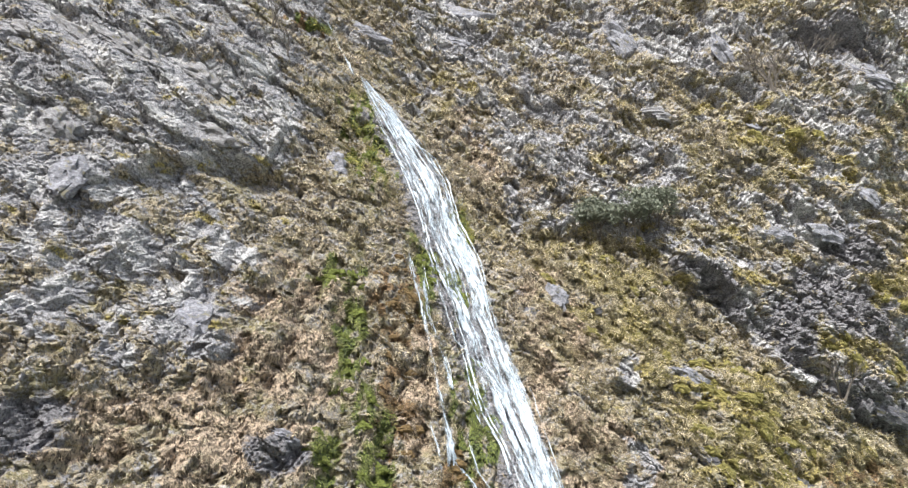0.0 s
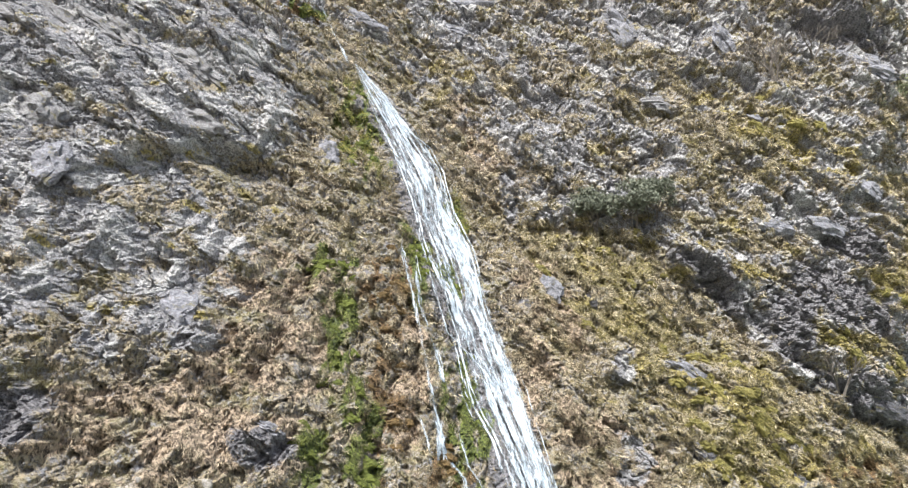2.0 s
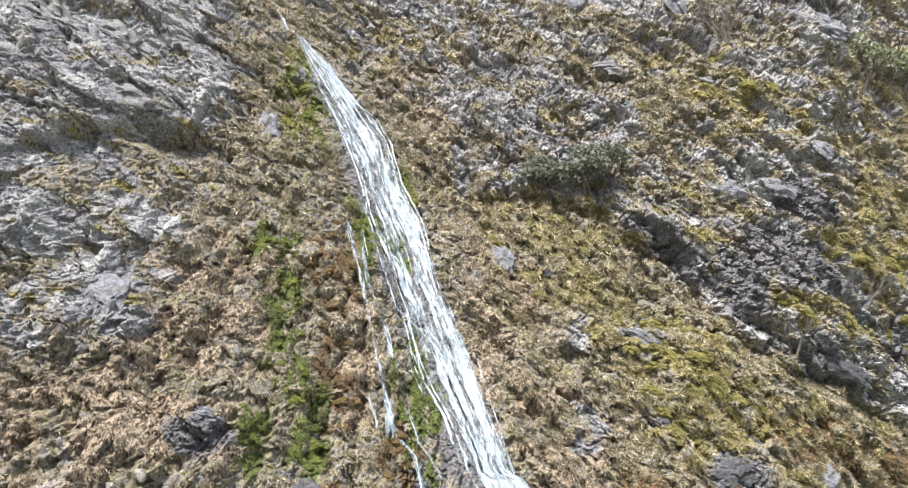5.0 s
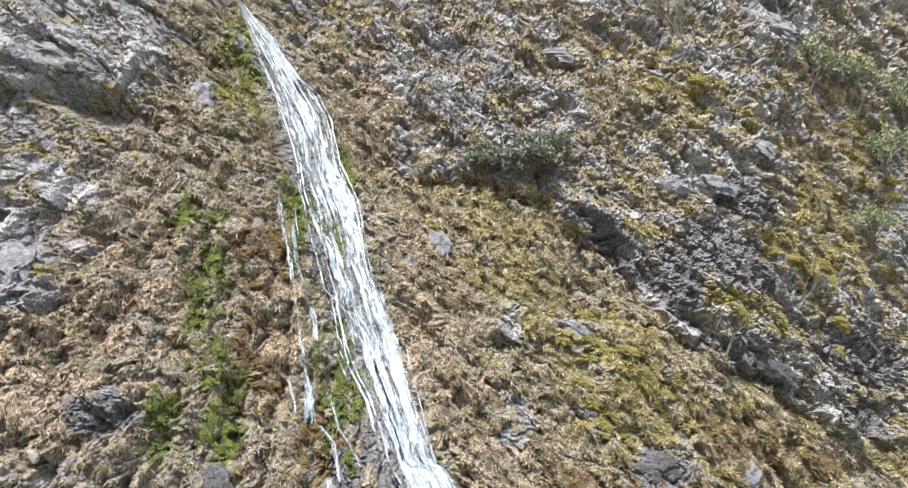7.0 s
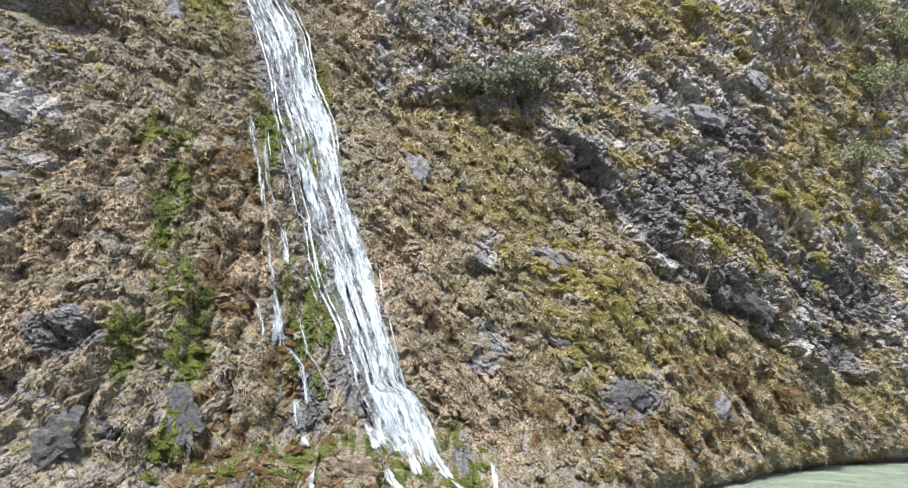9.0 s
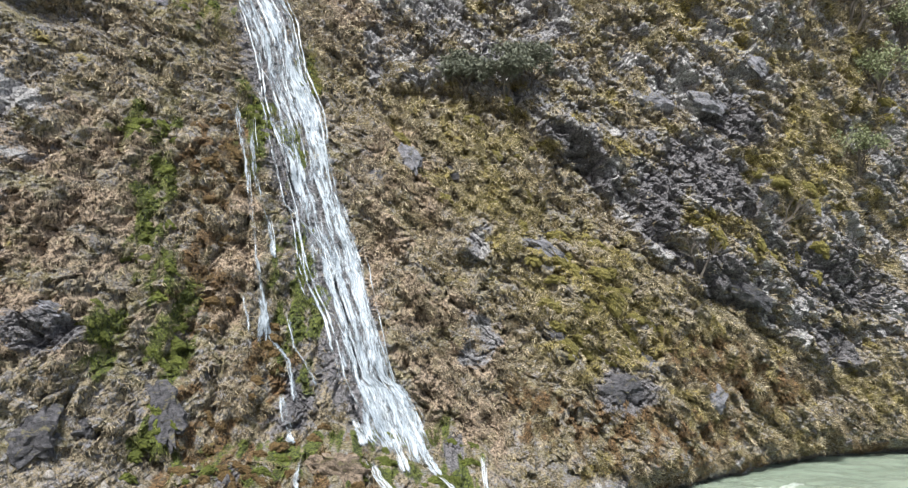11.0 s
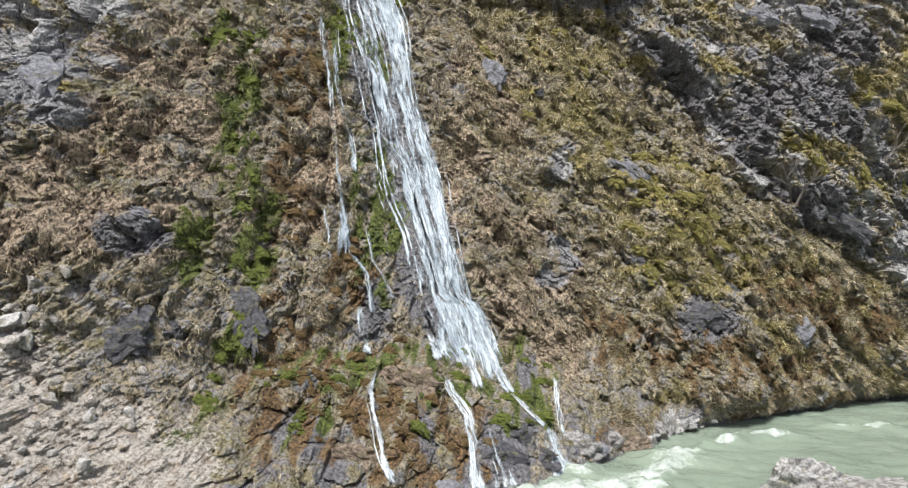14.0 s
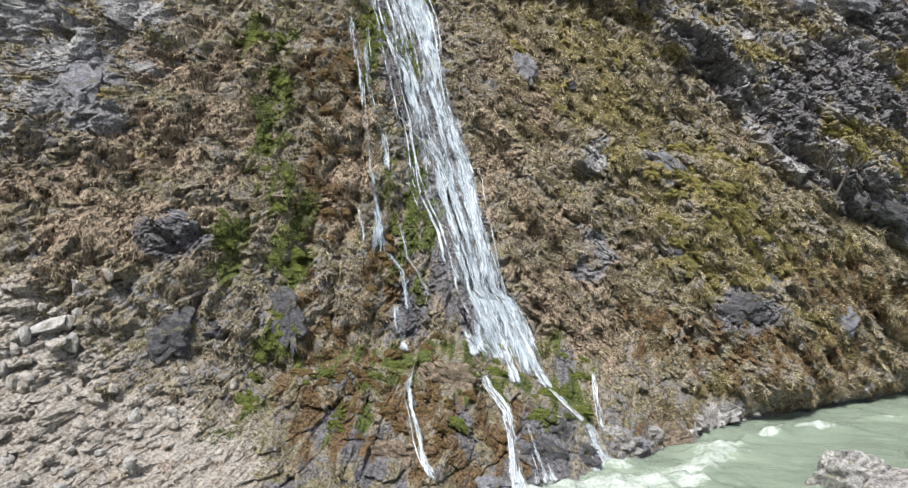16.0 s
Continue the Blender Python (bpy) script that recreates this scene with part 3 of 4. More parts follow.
        out = out + push * run * (0.75 + rough) * np.clip(up / 0.7, 0, 1) * np.clip(1 - up / tall, 0, 1)
        out = out - 0.45 * push * run * np.clip(1 + up / 0.9, 0, 1) * (up < 0)
    # the fall has worn a smooth groove
    groove = np.exp(-((x - fall_middle(z) + 0.2) / 2.1)**2) * np.clip((z - 3.8) / 3, 0, 1) * np.clip((35 - z) / 4, 0, 1)
    out = out * (1 - 0.6 * groove) - 0.35 * groove
    # the ledge at the fall's foot
    up, run = above_line(LEDGE, x, z)
    up = up + 0.6 * rough
    block, _, joint = facets(x / 1.1 + 0.3 * rough, z / 0.8, 170)
    out = out + run * np.clip(-up / 0.4, 0, 1) * (0.55 * block - 0.45 * np.clip(1 - joint / 0.10, 0, 1))
    out = out * (1 - 0.3 * run * np.clip(1 - np.abs(up) / 1.2, 0, 1)) + 0.75 * run * np.clip(-up / 0.3, 0, 1) * np.clip(1 + up / 4.5, 0.2, 1)
    calm = np.maximum(np.clip((z + 0.3) / 2.5, 0.35, 1), np.clip((6 - x) / 3, 0, 0.8))
    return out * calm, chance


def face(x, z):
    out, chance = relief(x, z)
    back = np.interp(z, (55, 60, 70, 90), (0, 2, 14, 90))
    return macro(x, z) - out + back, chance


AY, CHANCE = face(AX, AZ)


def depth_at(x, z):
    """The rock's y at any (x, z), from the built sheet."""
    i = np.clip(np.searchsorted(GX, x) - 1, 0, len(GX) - 2)
    j = np.clip(np.searchsorted(GZ, z) - 1, 0, len(GZ) - 2)
    u, v = (x - GX[i]) / (GX[i + 1] - GX[i]), (z - GZ[j]) / (GZ[j + 1] - GZ[j])
    return (AY[j, i] * (1 - u) + AY[j, i + 1] * u) * (1 - v) + (AY[j + 1, i] * (1 - u) + AY[j + 1, i + 1] * u) * v


def blurred(a, k):
    """Mean over a window of 2 k + 1 cells each way."""
    for axis in (0, 1):
        pad = np.pad(a, [(k + 1, k) if axis == n else (0, 0) for n in (0, 1)], "edge").cumsum(axis)
        n = a.shape[axis]
        a = (np.take(pad, range(2 * k + 1, 2 * k + 1 + n), axis) - np.take(pad, range(n), axis)) / (2 * k + 1)
    return a


PROUD = blurred(AY, 5) - AY


def proud_at(x, z):
    """How far the rock stands out of its surroundings."""
    return PROUD[np.clip(np.searchsorted(GZ, z), 0, len(GZ) - 1), np.clip(np.searchsorted(GX, x), 0, len(GX) - 1)]


def raw_mesh(name, verts, faces, material, smooth=False):
    """A mesh from arrays of places and of faces with one number of corners."""
    me = bpy.data.meshes.new(name)
    verts, faces = np.asarray(verts, np.float32), np.asarray(faces, np.int32)
    n, k = faces.shape
    me.vertices.add(len(verts)), me.loops.add(n * k), me.polygons.add(n)
    me.vertices.foreach_set("co", verts.ravel())
    me.loops.foreach_set("vertex_index", faces.ravel())
    me.polygons.foreach_set("loop_start", np.arange(0, n * k, k, dtype=np.int32))
    me.polygons.foreach_set("use_smooth", np.full(n, smooth))
    me.materials.append(material)
    me.update(calc_edges=True)
    return me


def sheet_faces(rows, cols):
    k = np.arange(rows * cols).reshape(rows, cols)
    return np.stack([k[:-1, :-1], k[:-1, 1:], k[1:, 1:], k[1:, :-1]], -1).reshape(-1, 4)


def paint(me, name, rgba):
    a = me.attributes.new(name, "FLOAT_COLOR", "POINT")
    a.data.foreach_set("color", np.asarray(rgba, np.float32).ravel())


def ground_masks(x, z):
    wob = 0.35 * fbm(x / 1.3, z / 1.3, 3, 95)
    m = [blobs(spots, x + wob, z + wob) for spots in (LIGHT, DARK_AND_SHADE, OLIVE, MOSS, RUST, SCREE, BROWN)]
    region, beds, swath = rock_region(x, z)
    m[0] = np.maximum(m[0], np.clip((0.62 + 0.45 * beds + 1.0 * swath) * region, 0, 1))
    m[2] = np.maximum(m[2], np.clip(0.30 - 0.5 * beds - 1.5 * swath, 0, 1) * np.clip((x - 4) / 4, 0, 1) * np.clip(np.maximum((z - 8) / 6, (x - 11) / 5), 0.15, 0.9) * np.interp(z, (18, 30), (1.0, 0.55)))
    above, run = above_line(CREASE, x, z)
    m[0] = np.maximum(m[0], run * np.clip(above / 0.6, 0, 1) * np.clip(1.4 - above / 4.5, 0, 0.75))
    # small patches of every kind mixed into the rest
    patch_a, patch_b = fbm(x / 1.5, z / 1.2, 4, 101), fbm(x / 1.9, z / 1.3, 4, 105)
    high = np.clip((z - 27 - 0.12 * x) / 5, 0, 1) * np.clip((x + 6) / 3, 0, 1)
    m[0] = np.maximum(m[0], high * np.clip(0.60 + 0.5 * beds + 0.8 * swath, 0, 0.85))
    m[2] = m[2] * (1 - 0.4 * high)
    outer = np.clip((-6.5 - x) / 3, 0, 1) * np.clip((z - 9) / 4, 0, 1)
    m[0] = m[0] + 0.16 * outer
    m[0] = np.clip(m[0] * (0.85 + 0.6 * patch_a) + 0.50 * np.clip(patch_a - 0.12, 0, 1) * (z > 3), 0, 1)
    m[2] = np.clip(m[2] * (0.80 + 0.8 * patch_b) + (0.55 + 0.7 * outer) * np.clip(patch_b - 0.2 + 0.1 * outer, 0, 1), 0, 1)
    m[3] = np.clip(m[3] * (0.62 + 1.4 * fbm(x / 0.6, z / 1.3, 3, 109)), 0, 1)
    m[4] = np.clip(m[4] * (0.55 + 1.3 * fbm(x / 0.7, z / 0.9, 3, 112)), 0, 1)
    m[6] = np.clip(m[6] * (0.85 + 0.9 * patch_a), 0, 1)
    damp = np.clip((2.6 - z) / 2.0, 0, 1) * np.clip((x - 7) / 3, 0, 1)
    m[4] = np.maximum(m[4], damp * np.clip(0.25 + patch_b, 0, 1))
    m[1] = np.maximum(m[1], damp * np.clip(0.22 + 1.0 * patch_a, 0, 1))
    up, run = above_line(LEDGE, x, z)
    m[1] = np.maximum(m[1], run * np.clip(-up / 0.5, 0, 1) * np.clip(0.28 + 1.1 * patch_a, 0, 0.9))
    wet = np.exp(-((x - fall_middle(z) + 0.3) / 1.9)**4) * np.clip((z - 3) / 2, 0, 1) * np.clip((31 - z) / 2, 0, 1)
    m[1] = np.maximum(m[1], 0.75 * wet)
    shore = np.clip(1 - z / 0.45, 0, 1) * np.clip((x - 3) / 2, 0, 1)
    m[1] = np.maximum(m[1], 0.7 * shore)
    return m


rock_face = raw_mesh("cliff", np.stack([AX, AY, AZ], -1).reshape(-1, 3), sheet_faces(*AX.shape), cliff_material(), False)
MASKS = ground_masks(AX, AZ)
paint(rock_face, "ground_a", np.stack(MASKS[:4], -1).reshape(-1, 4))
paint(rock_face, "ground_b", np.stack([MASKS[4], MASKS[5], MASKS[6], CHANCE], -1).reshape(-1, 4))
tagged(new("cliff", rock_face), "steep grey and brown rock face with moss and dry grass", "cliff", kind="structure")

# ---- the river ----
RX = np.r_[-2000, -600, -200, -90, -45, -20, spaced(-4, 45, 0.14, 0.24), 50, 60, 90, 140, 300, 800, 2000]
RY = np.r_[-2000, -600, -200, -60, -10, 8, 16, 20, spaced(24, 62, 0.13, 0.25), 70, 95, 150, 400, 1000, 2000]
WX, WY = np.meshgrid(RX, RY)
FOAM = [(8.6, 30.6, 3.0, 1.6, -20), (10.8, 31.6, 2.6, 1.0, -20), (14.3, 36.0, 1.7, 0.8, -35), (13.4, 34.6, 1.5, 0.5, -30), (19.6, 40.3, 1.6, 0.6, -15), (17.2, 38.6, 1.2, 0.4, -30), (12.2, 33.2, 2.0, 0.5, -20), (26, 43.5, 2.5, 0.35, -20), (6.2, 29.8, 1.4, 1.0, 0), (9.8, 33.6, 0.8, 0.8, 0)]
swell = 0.12 * fbm(WX / 3.5 + WY / 9, WY / 2.2 - WX / 7, 4, 120) + 0.30 * blobs(FOAM, WX, WY) * (0.5 + fbm(WX / 1.1, WY / 0.8, 3, 130))
swell = np.where((np.abs(WX) < 70) & (WY > 20) & (WY < 80), swell, 0)
river = raw_mesh("river", np.stack([WX, WY, swell], -1).reshape(-1, 3), sheet_faces(*WX.shape), river_material(), True)
foam = blobs(FOAM, WX, WY) * 0.60 + 0.16
paint(river, "foam", np.stack([foam, 0 * foam, 0 * foam, 0 * foam], -1).reshape(-1, 4))
tagged(new("river", river), "milky green glacial river with white rapids", "river", kind="structure")

# ---- the bank on this side ----
BX, BY = np.meshgrid(np.r_[-300, -80, np.linspace(-40, 60, 60), 100, 300], np.r_[-400, -100, -40, np.linspace(-12, 22, 50)])
bank_z = np.interp(BY, (-400, -40, -8, 5.5, 8, 15, 22), (60, 10, 6.7, 6.3, 4.6, -0.6, -1.5)) + 0.25 * fbm(BX / 3, BY / 3, 4, 140) * (np.abs(BY - 8) < 16)
bank = raw_mesh("near_bank", np.stack([BX, BY, bank_z], -1).reshape(-1, 3), sheet_faces(*BX.shape), bank_material(), True)
tagged(new("ground", bank), "stony earth bank above the river", "bank", kind="structure")


# ---- falling water ----
def ribbon(path, width, lift, seed, ends=0.25, sway=1.0):
    """A thin bowed ribbon of water down the rock along (x, z) points. Returns places, faces, UVs."""
    p = np.array(path, float)
    run = np.r_[0, np.hypot(*np.diff(p, axis=0).T).cumsum()]
    n = max(6, int(run[-1] / 0.16))
    t = np.linspace(0, run[-1], n)
    x = np.interp(t, run, p[:, 0]) + sway * 0.11 * smooth_noise(t / 0.8, t * 0 + seed * 3.7, seed) + sway * 0.16 * smooth_noise(t / 2.4, t * 0 + seed * 1.9, seed + 3)
    z = np.interp(t, run, p[:, 1])
    y = depth_at(x, z)
    # it shoots over the outermost points of the rock beneath
    k = 5
    pad = np.pad(y, k, "edge")
    y = np.pad(np.min([pad[j:j + n] for j in range(2, 2 * k - 1)], 0), k, "edge")
    y = np.convolve(y, np.ones(2 * k + 1) / (2 * k + 1), "valid") - lift
    grow = np.clip(t / (ends * run[-1] + 0.01), 0.2, 1) * np.clip((run[-1] - t) / 0.5 + 0.15, 0.15, 1) * (1 + 0.5 * smooth_noise(t / 1.3, t * 0 + seed, seed + 5))
    half = 0.5 * width * grow
    verts, uvs, edge = [], [], []
    for side, out in ((-1, 0.0), (0, min(0.12, 0.04 / width)), (1, 0.0)):
        verts.append(np.stack([x + side * half, y - out * half, z], -1))
        uvs.append(np.stack([side * half + seed * 3.3, t + seed * 13.7], -1))
        edge.append(np.full(n, abs(side)))
    k = np.arange(n)
    faces = [np.stack([a * n + k[:-1], (a + 1) * n + k[:-1], (a + 1) * n + k[1:], a * n + k[1:]], -1) for a in (0, 1)]
    return np.concatenate(verts), np.concatenate(faces), np.concatenate(uvs), np.concatenate(edge)


FALL_MATERIAL = fall_material("falling_water", (0.17, 0.225, 0.27), (0.46, 0.515, 0.56))
FOAM_MATERIAL = fall_material("foaming_water", (0.26, 0.315, 0.35), (0.54, 0.585, 0.615))


def strand(path, width, lift, seed, parent, name="water_strand", thin=0.0, sway=1.0, material=None):
    v, f, uv, edge = ribbon(path, width, lift, seed, 0.25, sway)
    me = raw_mesh(name, v, f, material or FALL_MATERIAL, True)
    layer = me.uv_layers.new(name="flow")
    layer.data.foreach_set("uv", uv[f.ravel()].astype(np.float32).ravel())
    paint(me, "stream", np.stack([edge, np.full(len(edge), thin), 0 * edge, 0 * edge + 1], -1))
    ob = new(name, me)
    ob.parent = parent
    return ob


def between(k, s):
    """The point at share s (0 left, 1 right) and share k (0 top, 1 foot) of the main fall."""
    a, b = np.array(FALL_LEFT), np.array(FALL_RIGHT)
    at = np.linspace(0, 1, len(a))
    pa, pb = [np.interp(k, at, a[:, c]) for c in (0, 1)], [np.interp(k, at, b[:, c]) for c in (0, 1)]
    return pa[0] * (1 - s) + pb[0] * s, pa[1] * (1 - s) + pb[1] * s


def sheet_of_water(left, right, seed, lift, thin, parent, material, rows, cols, fade=0.2):
    """A broad sheet between two lines of (x, z) points, broken into threads. thin: how torn it is at its left edge, a third across, and at its right edge."""
    a, b = np.array(left), np.array(right)
    k, s = np.linspace(0, 1, rows)[:, None], np.linspace(0, 1, cols)[None]
    (ax, az), (bx, bz) = [[np.interp(k, np.linspace(0, 1, len(e)), e[:, c]) for c in (0, 1)] for e in (a, b)]
    z = az * (1 - s) + bz * s
    ax, bx = ax + 0.09 * smooth_noise(k * 30, k * 0 + seed, 7), bx + 0.09 * smooth_noise(k * 30, k * 0 + seed, 8)
    x = ax * (1 - s) + bx * s
    y = depth_at(x, z)
    pad = np.pad(y, ((4, 4), (0, 0)), "edge")
    y = np.min([pad[j:j + rows] for j in range(9)], 0)
    y = blurred(y, 3) - lift
    along = np.r_[0, np.hypot(np.diff(x.mean(1)), np.diff(z.mean(1))).cumsum()]
    span = float(np.mean(bx - ax))
    uv = np.stack([s * span + seed * 3.3 + 0 * z, along[:, None] + seed * 13.7 + 0 * z], -1).reshape(-1, 2)
    torn = np.interp(s, (0, 0.35, 1), thin) + 0.40 * blobs(GAPS, x, z)
    torn = torn - 0.08 * np.clip((k - 0.75) / 0.1, 0, 1) + fade * np.clip(1 - k / 0.12, 0, 1) + 0.12 * np.clip((k - 0.93) / 0.07, 0, 1)
    side = np.clip((np.abs(2 * s - 1) - 0.6) / 0.4, 0, 1) + 0 * z
    f = sheet_faces(rows, cols)
    me = raw_mesh("water_sheet", np.stack([x, y, z], -1).reshape(-1, 3), f, material, True)
    layer = me.uv_layers.new(name="flow")
    layer.data.foreach_set("uv", uv[f.ravel()].astype(np.float32).ravel())
    paint(me, "stream", np.stack([side, torn, 0 * z, 0 * z + 1], -1).reshape(-1, 4))
    ob = new("water_sheet", me)
    ob.parent = parent
    return ob


waterfall = tagged(new("waterfall"), "tall white waterfall sliding down a mossy rock face", "waterfall")
rng = random.Random(7)
count = 0
for layer, (lift, thin) in enumerate(((0.04, (0.20, 0.11, 0.02)), (0.14, (0.25, 0.18, 0.08)))):
    sheet_of_water(FALL_LEFT, FALL_RIGHT, layer + 1, lift, thin, waterfall, FALL_MATERIAL, 320, 61, 0.0)
for n in range(16):
    # loose threads, more of them towards the right-hand side, where the body of the water runs
    s, path = 1 - rng.random()**1.5, []
    start = 0.0 if n < 6 else rng.uniform(0, 0.6)
    for k in np.arange(start, rng.uniform(start + 0.3, 1.0), 0.04):
        s = min(1, max(0, s + rng.uniform(-0.03, 0.03)))
        path.append(between(k, s))
    strand(path, 0.08 + 0.2 * rng.random()**1.8, rng.uniform(0.06, 0.2), count, waterfall, thin=rng.uniform(0.04, 0.14), sway=0.35)
    count += 1
for path, width in ((THREAD_A, 0.30), (THREAD_B, 0.36), (THREAD_C, 0.50), (THREAD_D, 0.62), (THREAD_E, 0.30), (THREAD_F, 0.22)):
    for j in range(2):
        off = rng.gauss(0, 0.42) * width if j else 0.0
        pts = [(x + off, z) for x, z in path]
        strand(pts, 0.75 * width if j == 0 else rng.uniform(0.07, 0.16), 0.16 + 0.03 * j, count, waterfall, thin=0.06 if j else 0.12, sway=0.3)
        count += 1
for path, width in ((SIDE, 0.16), (END_RIGHT_A, 0.5), (END_RIGHT_B, 0.5), (END_LEFT, 0.45)):
    for layer in (0, 1):
        sheet_of_water([(x - width * 0.5, z) for x, z in path], [(x + width * 0.5, z) for x, z in path], 20 + count, 0.08 + 0.06 * layer, (0.16, 0.08, 0.11), waterfall, FOAM_MATERIAL, 40, 9)
        count += 1
SMALL = [(LOW_A, 0.36, 0.62, "cascade"), (LOW_B, 0.45, 1.10, "cascade"), (LOW_C, 0.45, 1.25, "cascade"), (LOW_D, 0.16, 0.36, "cascade"), (LOW_E, 0.10, 0.18, "cascade"), (LOW_F, 0.18, 0.26, "cascade"),
         (TRICKLE_A, 0.30, 0.42, "trickle"), (TRICKLE_B, 0.24, 0.30, "trickle"), (TRICKLE_C, 0.16, 0.26, "trickle"), (TRICKLE_D, 0.12, 0.16, "trickle"), (TRICKLE_E, 0.12, 0.2, "trickle"), (TRICKLE_F, 0.06, 0.06, "trickle"), (TRICKLE_G, 0.34, 0.42, "trickle"), (TRICKLE_TOP, 0.10, 0.2, "trickle")]
for path, top, foot, kind in SMALL:
    holder = tagged(new(kind), "white cascade falling over the mossy ledge" if kind == "cascade" else "thin white trickle running down wet rock", kind, "small water streams")
    wide = np.linspace(top, foot, len(path))
    torn = 0.16 if path is LOW_B else 0.30 if path is TRICKLE_F else 0.08 if kind == "cascade" else 0.13
    for layer in (0, 1):
        sheet_of_water([(x - w / 2, z) for (x, z), w in zip(path, wide)], [(x + w / 2, z) for (x, z), w in zip(path, wide)], 40 + count, (0.40 if path is LOW_B else 0.05) + 0.07 * layer, (torn + 0.06, torn, torn + 0.03), holder, FOAM_MATERIAL if kind == "cascade" else FALL_MATERIAL, 50, 9)
        count += 1
    for j in range(4 if kind == "cascade" else 2):
        # fine threads beside it that spread a little on their way down
        off = rng.gauss(0, 0.4)
        strand([(x + off * w, z) for (x, z), w in zip(path, wide)], rng.uniform(0.05, 0.11), 0.06 + 0.02 * j, count, holder, thin=rng.uniform(0.05, 0.12) + 0.6 * max(0.0, torn - 0.1), sway=0.5, material=FOAM_MATERIAL)
        count += 1


# ---- stones ----
ROCK_GREY = rock_material("grey_boulder", (0.11, 0.105, 0.10), (0.34, 0.33, 0.32))
ROCK_DARK = rock_material("dark_slate", (0.026, 0.026, 0.030), (0.095, 0.094, 0.104), 0.7)
ROCK_BLUE = rock_material("blue_grey_rock", (0.10, 0.102, 0.116), (0.235, 0.238, 0.262))
ROCK_WET = rock_material("water_worn_boulder", (0.15, 0.147, 0.14), (0.46, 0.45, 0.435))
ROCK_TAN = rock_material("brown_boulder", (0.08, 0.061, 0.045), (0.27, 0.21, 0.155))
ROCK_SCREE = rock_material("scree_rock", (0.24, 0.22, 0.195), (0.50, 0.47, 0.43))
ROCK_WHITE = rock_material("white_stone", (0.30, 0.29, 0.275), (0.54, 0.53, 0.51))


def stone_mesh(name, size, seed, material, level=3, cuts=14, rough=0.06, square=0.0):
    """A boulder: a ball cut by many planes, then roughened."""
    r = np.random.RandomState(seed)
    bm = bmesh.new()
    bmesh.ops.create_icosphere(bm, subdivisions=level, radius=1)
    p = np.array([v.co for v in bm.verts])
    p *= (1 - square + square / np.abs(p).max(1))[:, None]
    for _ in range(cuts):
        d = r.normal(size=3)
        d /= np.linalg.norm(d)
        over = np.maximum(p @ d - r.uniform(0.52, 0.85), 0)
        p -= over[:, None] * d * 0.97
    p *= (1 + 0.07 * fbm(p[:, 0] * 2.2 + seed, p[:, 1] * 2.2 + p[:, 2] * 1.7, 4, seed) + rough * facets(p[:, 0] * 3.1 + p[:, 1], p[:, 2] * 3.7 + seed, seed)[0])[:, None]
    p *= np.array(size) / 2 / 0.8
    for v, q in zip(bm.verts, p):
        v.co = q
    me = bpy.data.meshes.new(name)
    bm.to_mesh(me)
    bm.free()
    me.materials.append(material)
    return me


def stone(name, mesh, x, y, z, turn, label, category, group=""):
    ob = new(name, mesh)
    ob.matrix_world = pose(x, y, z, *turn)
    return tagged(ob, label, category, group)


stone("river_boulder", stone_mesh("river_boulder", (3.7, 2.8, 3.0), 3, ROCK_WET, 5, 34, 0.22), 18.2, 32.6, 0.0, (0, 8, 20), "large pale boulder standing in the green river", "boulder")
stone("river_boulder", stone_mesh("river_boulder", (4.2, 2.2, 2.8), 8, ROCK_GREY, 5, 34, 0.22), 19.5, 30.6, 0.1, (0, -6, -10), "large dark grey boulder beside the pale boulder", "boulder")
stone("white_slab", stone_mesh("white_slab", (1.7, 0.7, 0.45), 12, ROCK_WHITE, 3, 10), -9.65, float(depth_at(-9.65, 5.45)) - 0.2, 5.45, (0, -28, 10), "white slab of stone on the grey scree", "stone")

rng = random.Random(11)
kinds = [stone_mesh("bank_stone", (1.0, 0.8, 0.7), 30 + k, (ROCK_GREY, ROCK_WET, ROCK_TAN, ROCK_GREY)[k % 4], 3, 20, 0.25, 0.35) for k in range(8)]
for k in range(95):
    x = 9.6 + 26 * (k / 95)**1.1 + rng.uniform(-0.4, 0.4)
    size = (0.25 + 1.0 * rng.random()**2.5) * (1.0 if x < 17 else 0.7)
    z = rng.uniform(-0.15, 0.5) * (1 if rng.random() < 0.7 else 1.8)
    ob = stone("bank_stone", kinds[rng.randrange(8)], x, float(depth_at(x, z)) + 0.22 * size, z, [rng.uniform(0, 360) for _ in "xyz"], "grey stone at the foot of the slope by the river", "stone", "stones along the river bank")
    ob.scale = (size * rng.uniform(0.8, 1.6), size, size * rng.uniform(0.6, 1))
kinds = [stone_mesh("scree_stone", (1.0, 0.7, 0.6), 50 + k, (ROCK_SCREE, ROCK_SCREE, ROCK_WHITE)[k % 3], 2, 12, 0.1, 0.4) for k in range(6)]
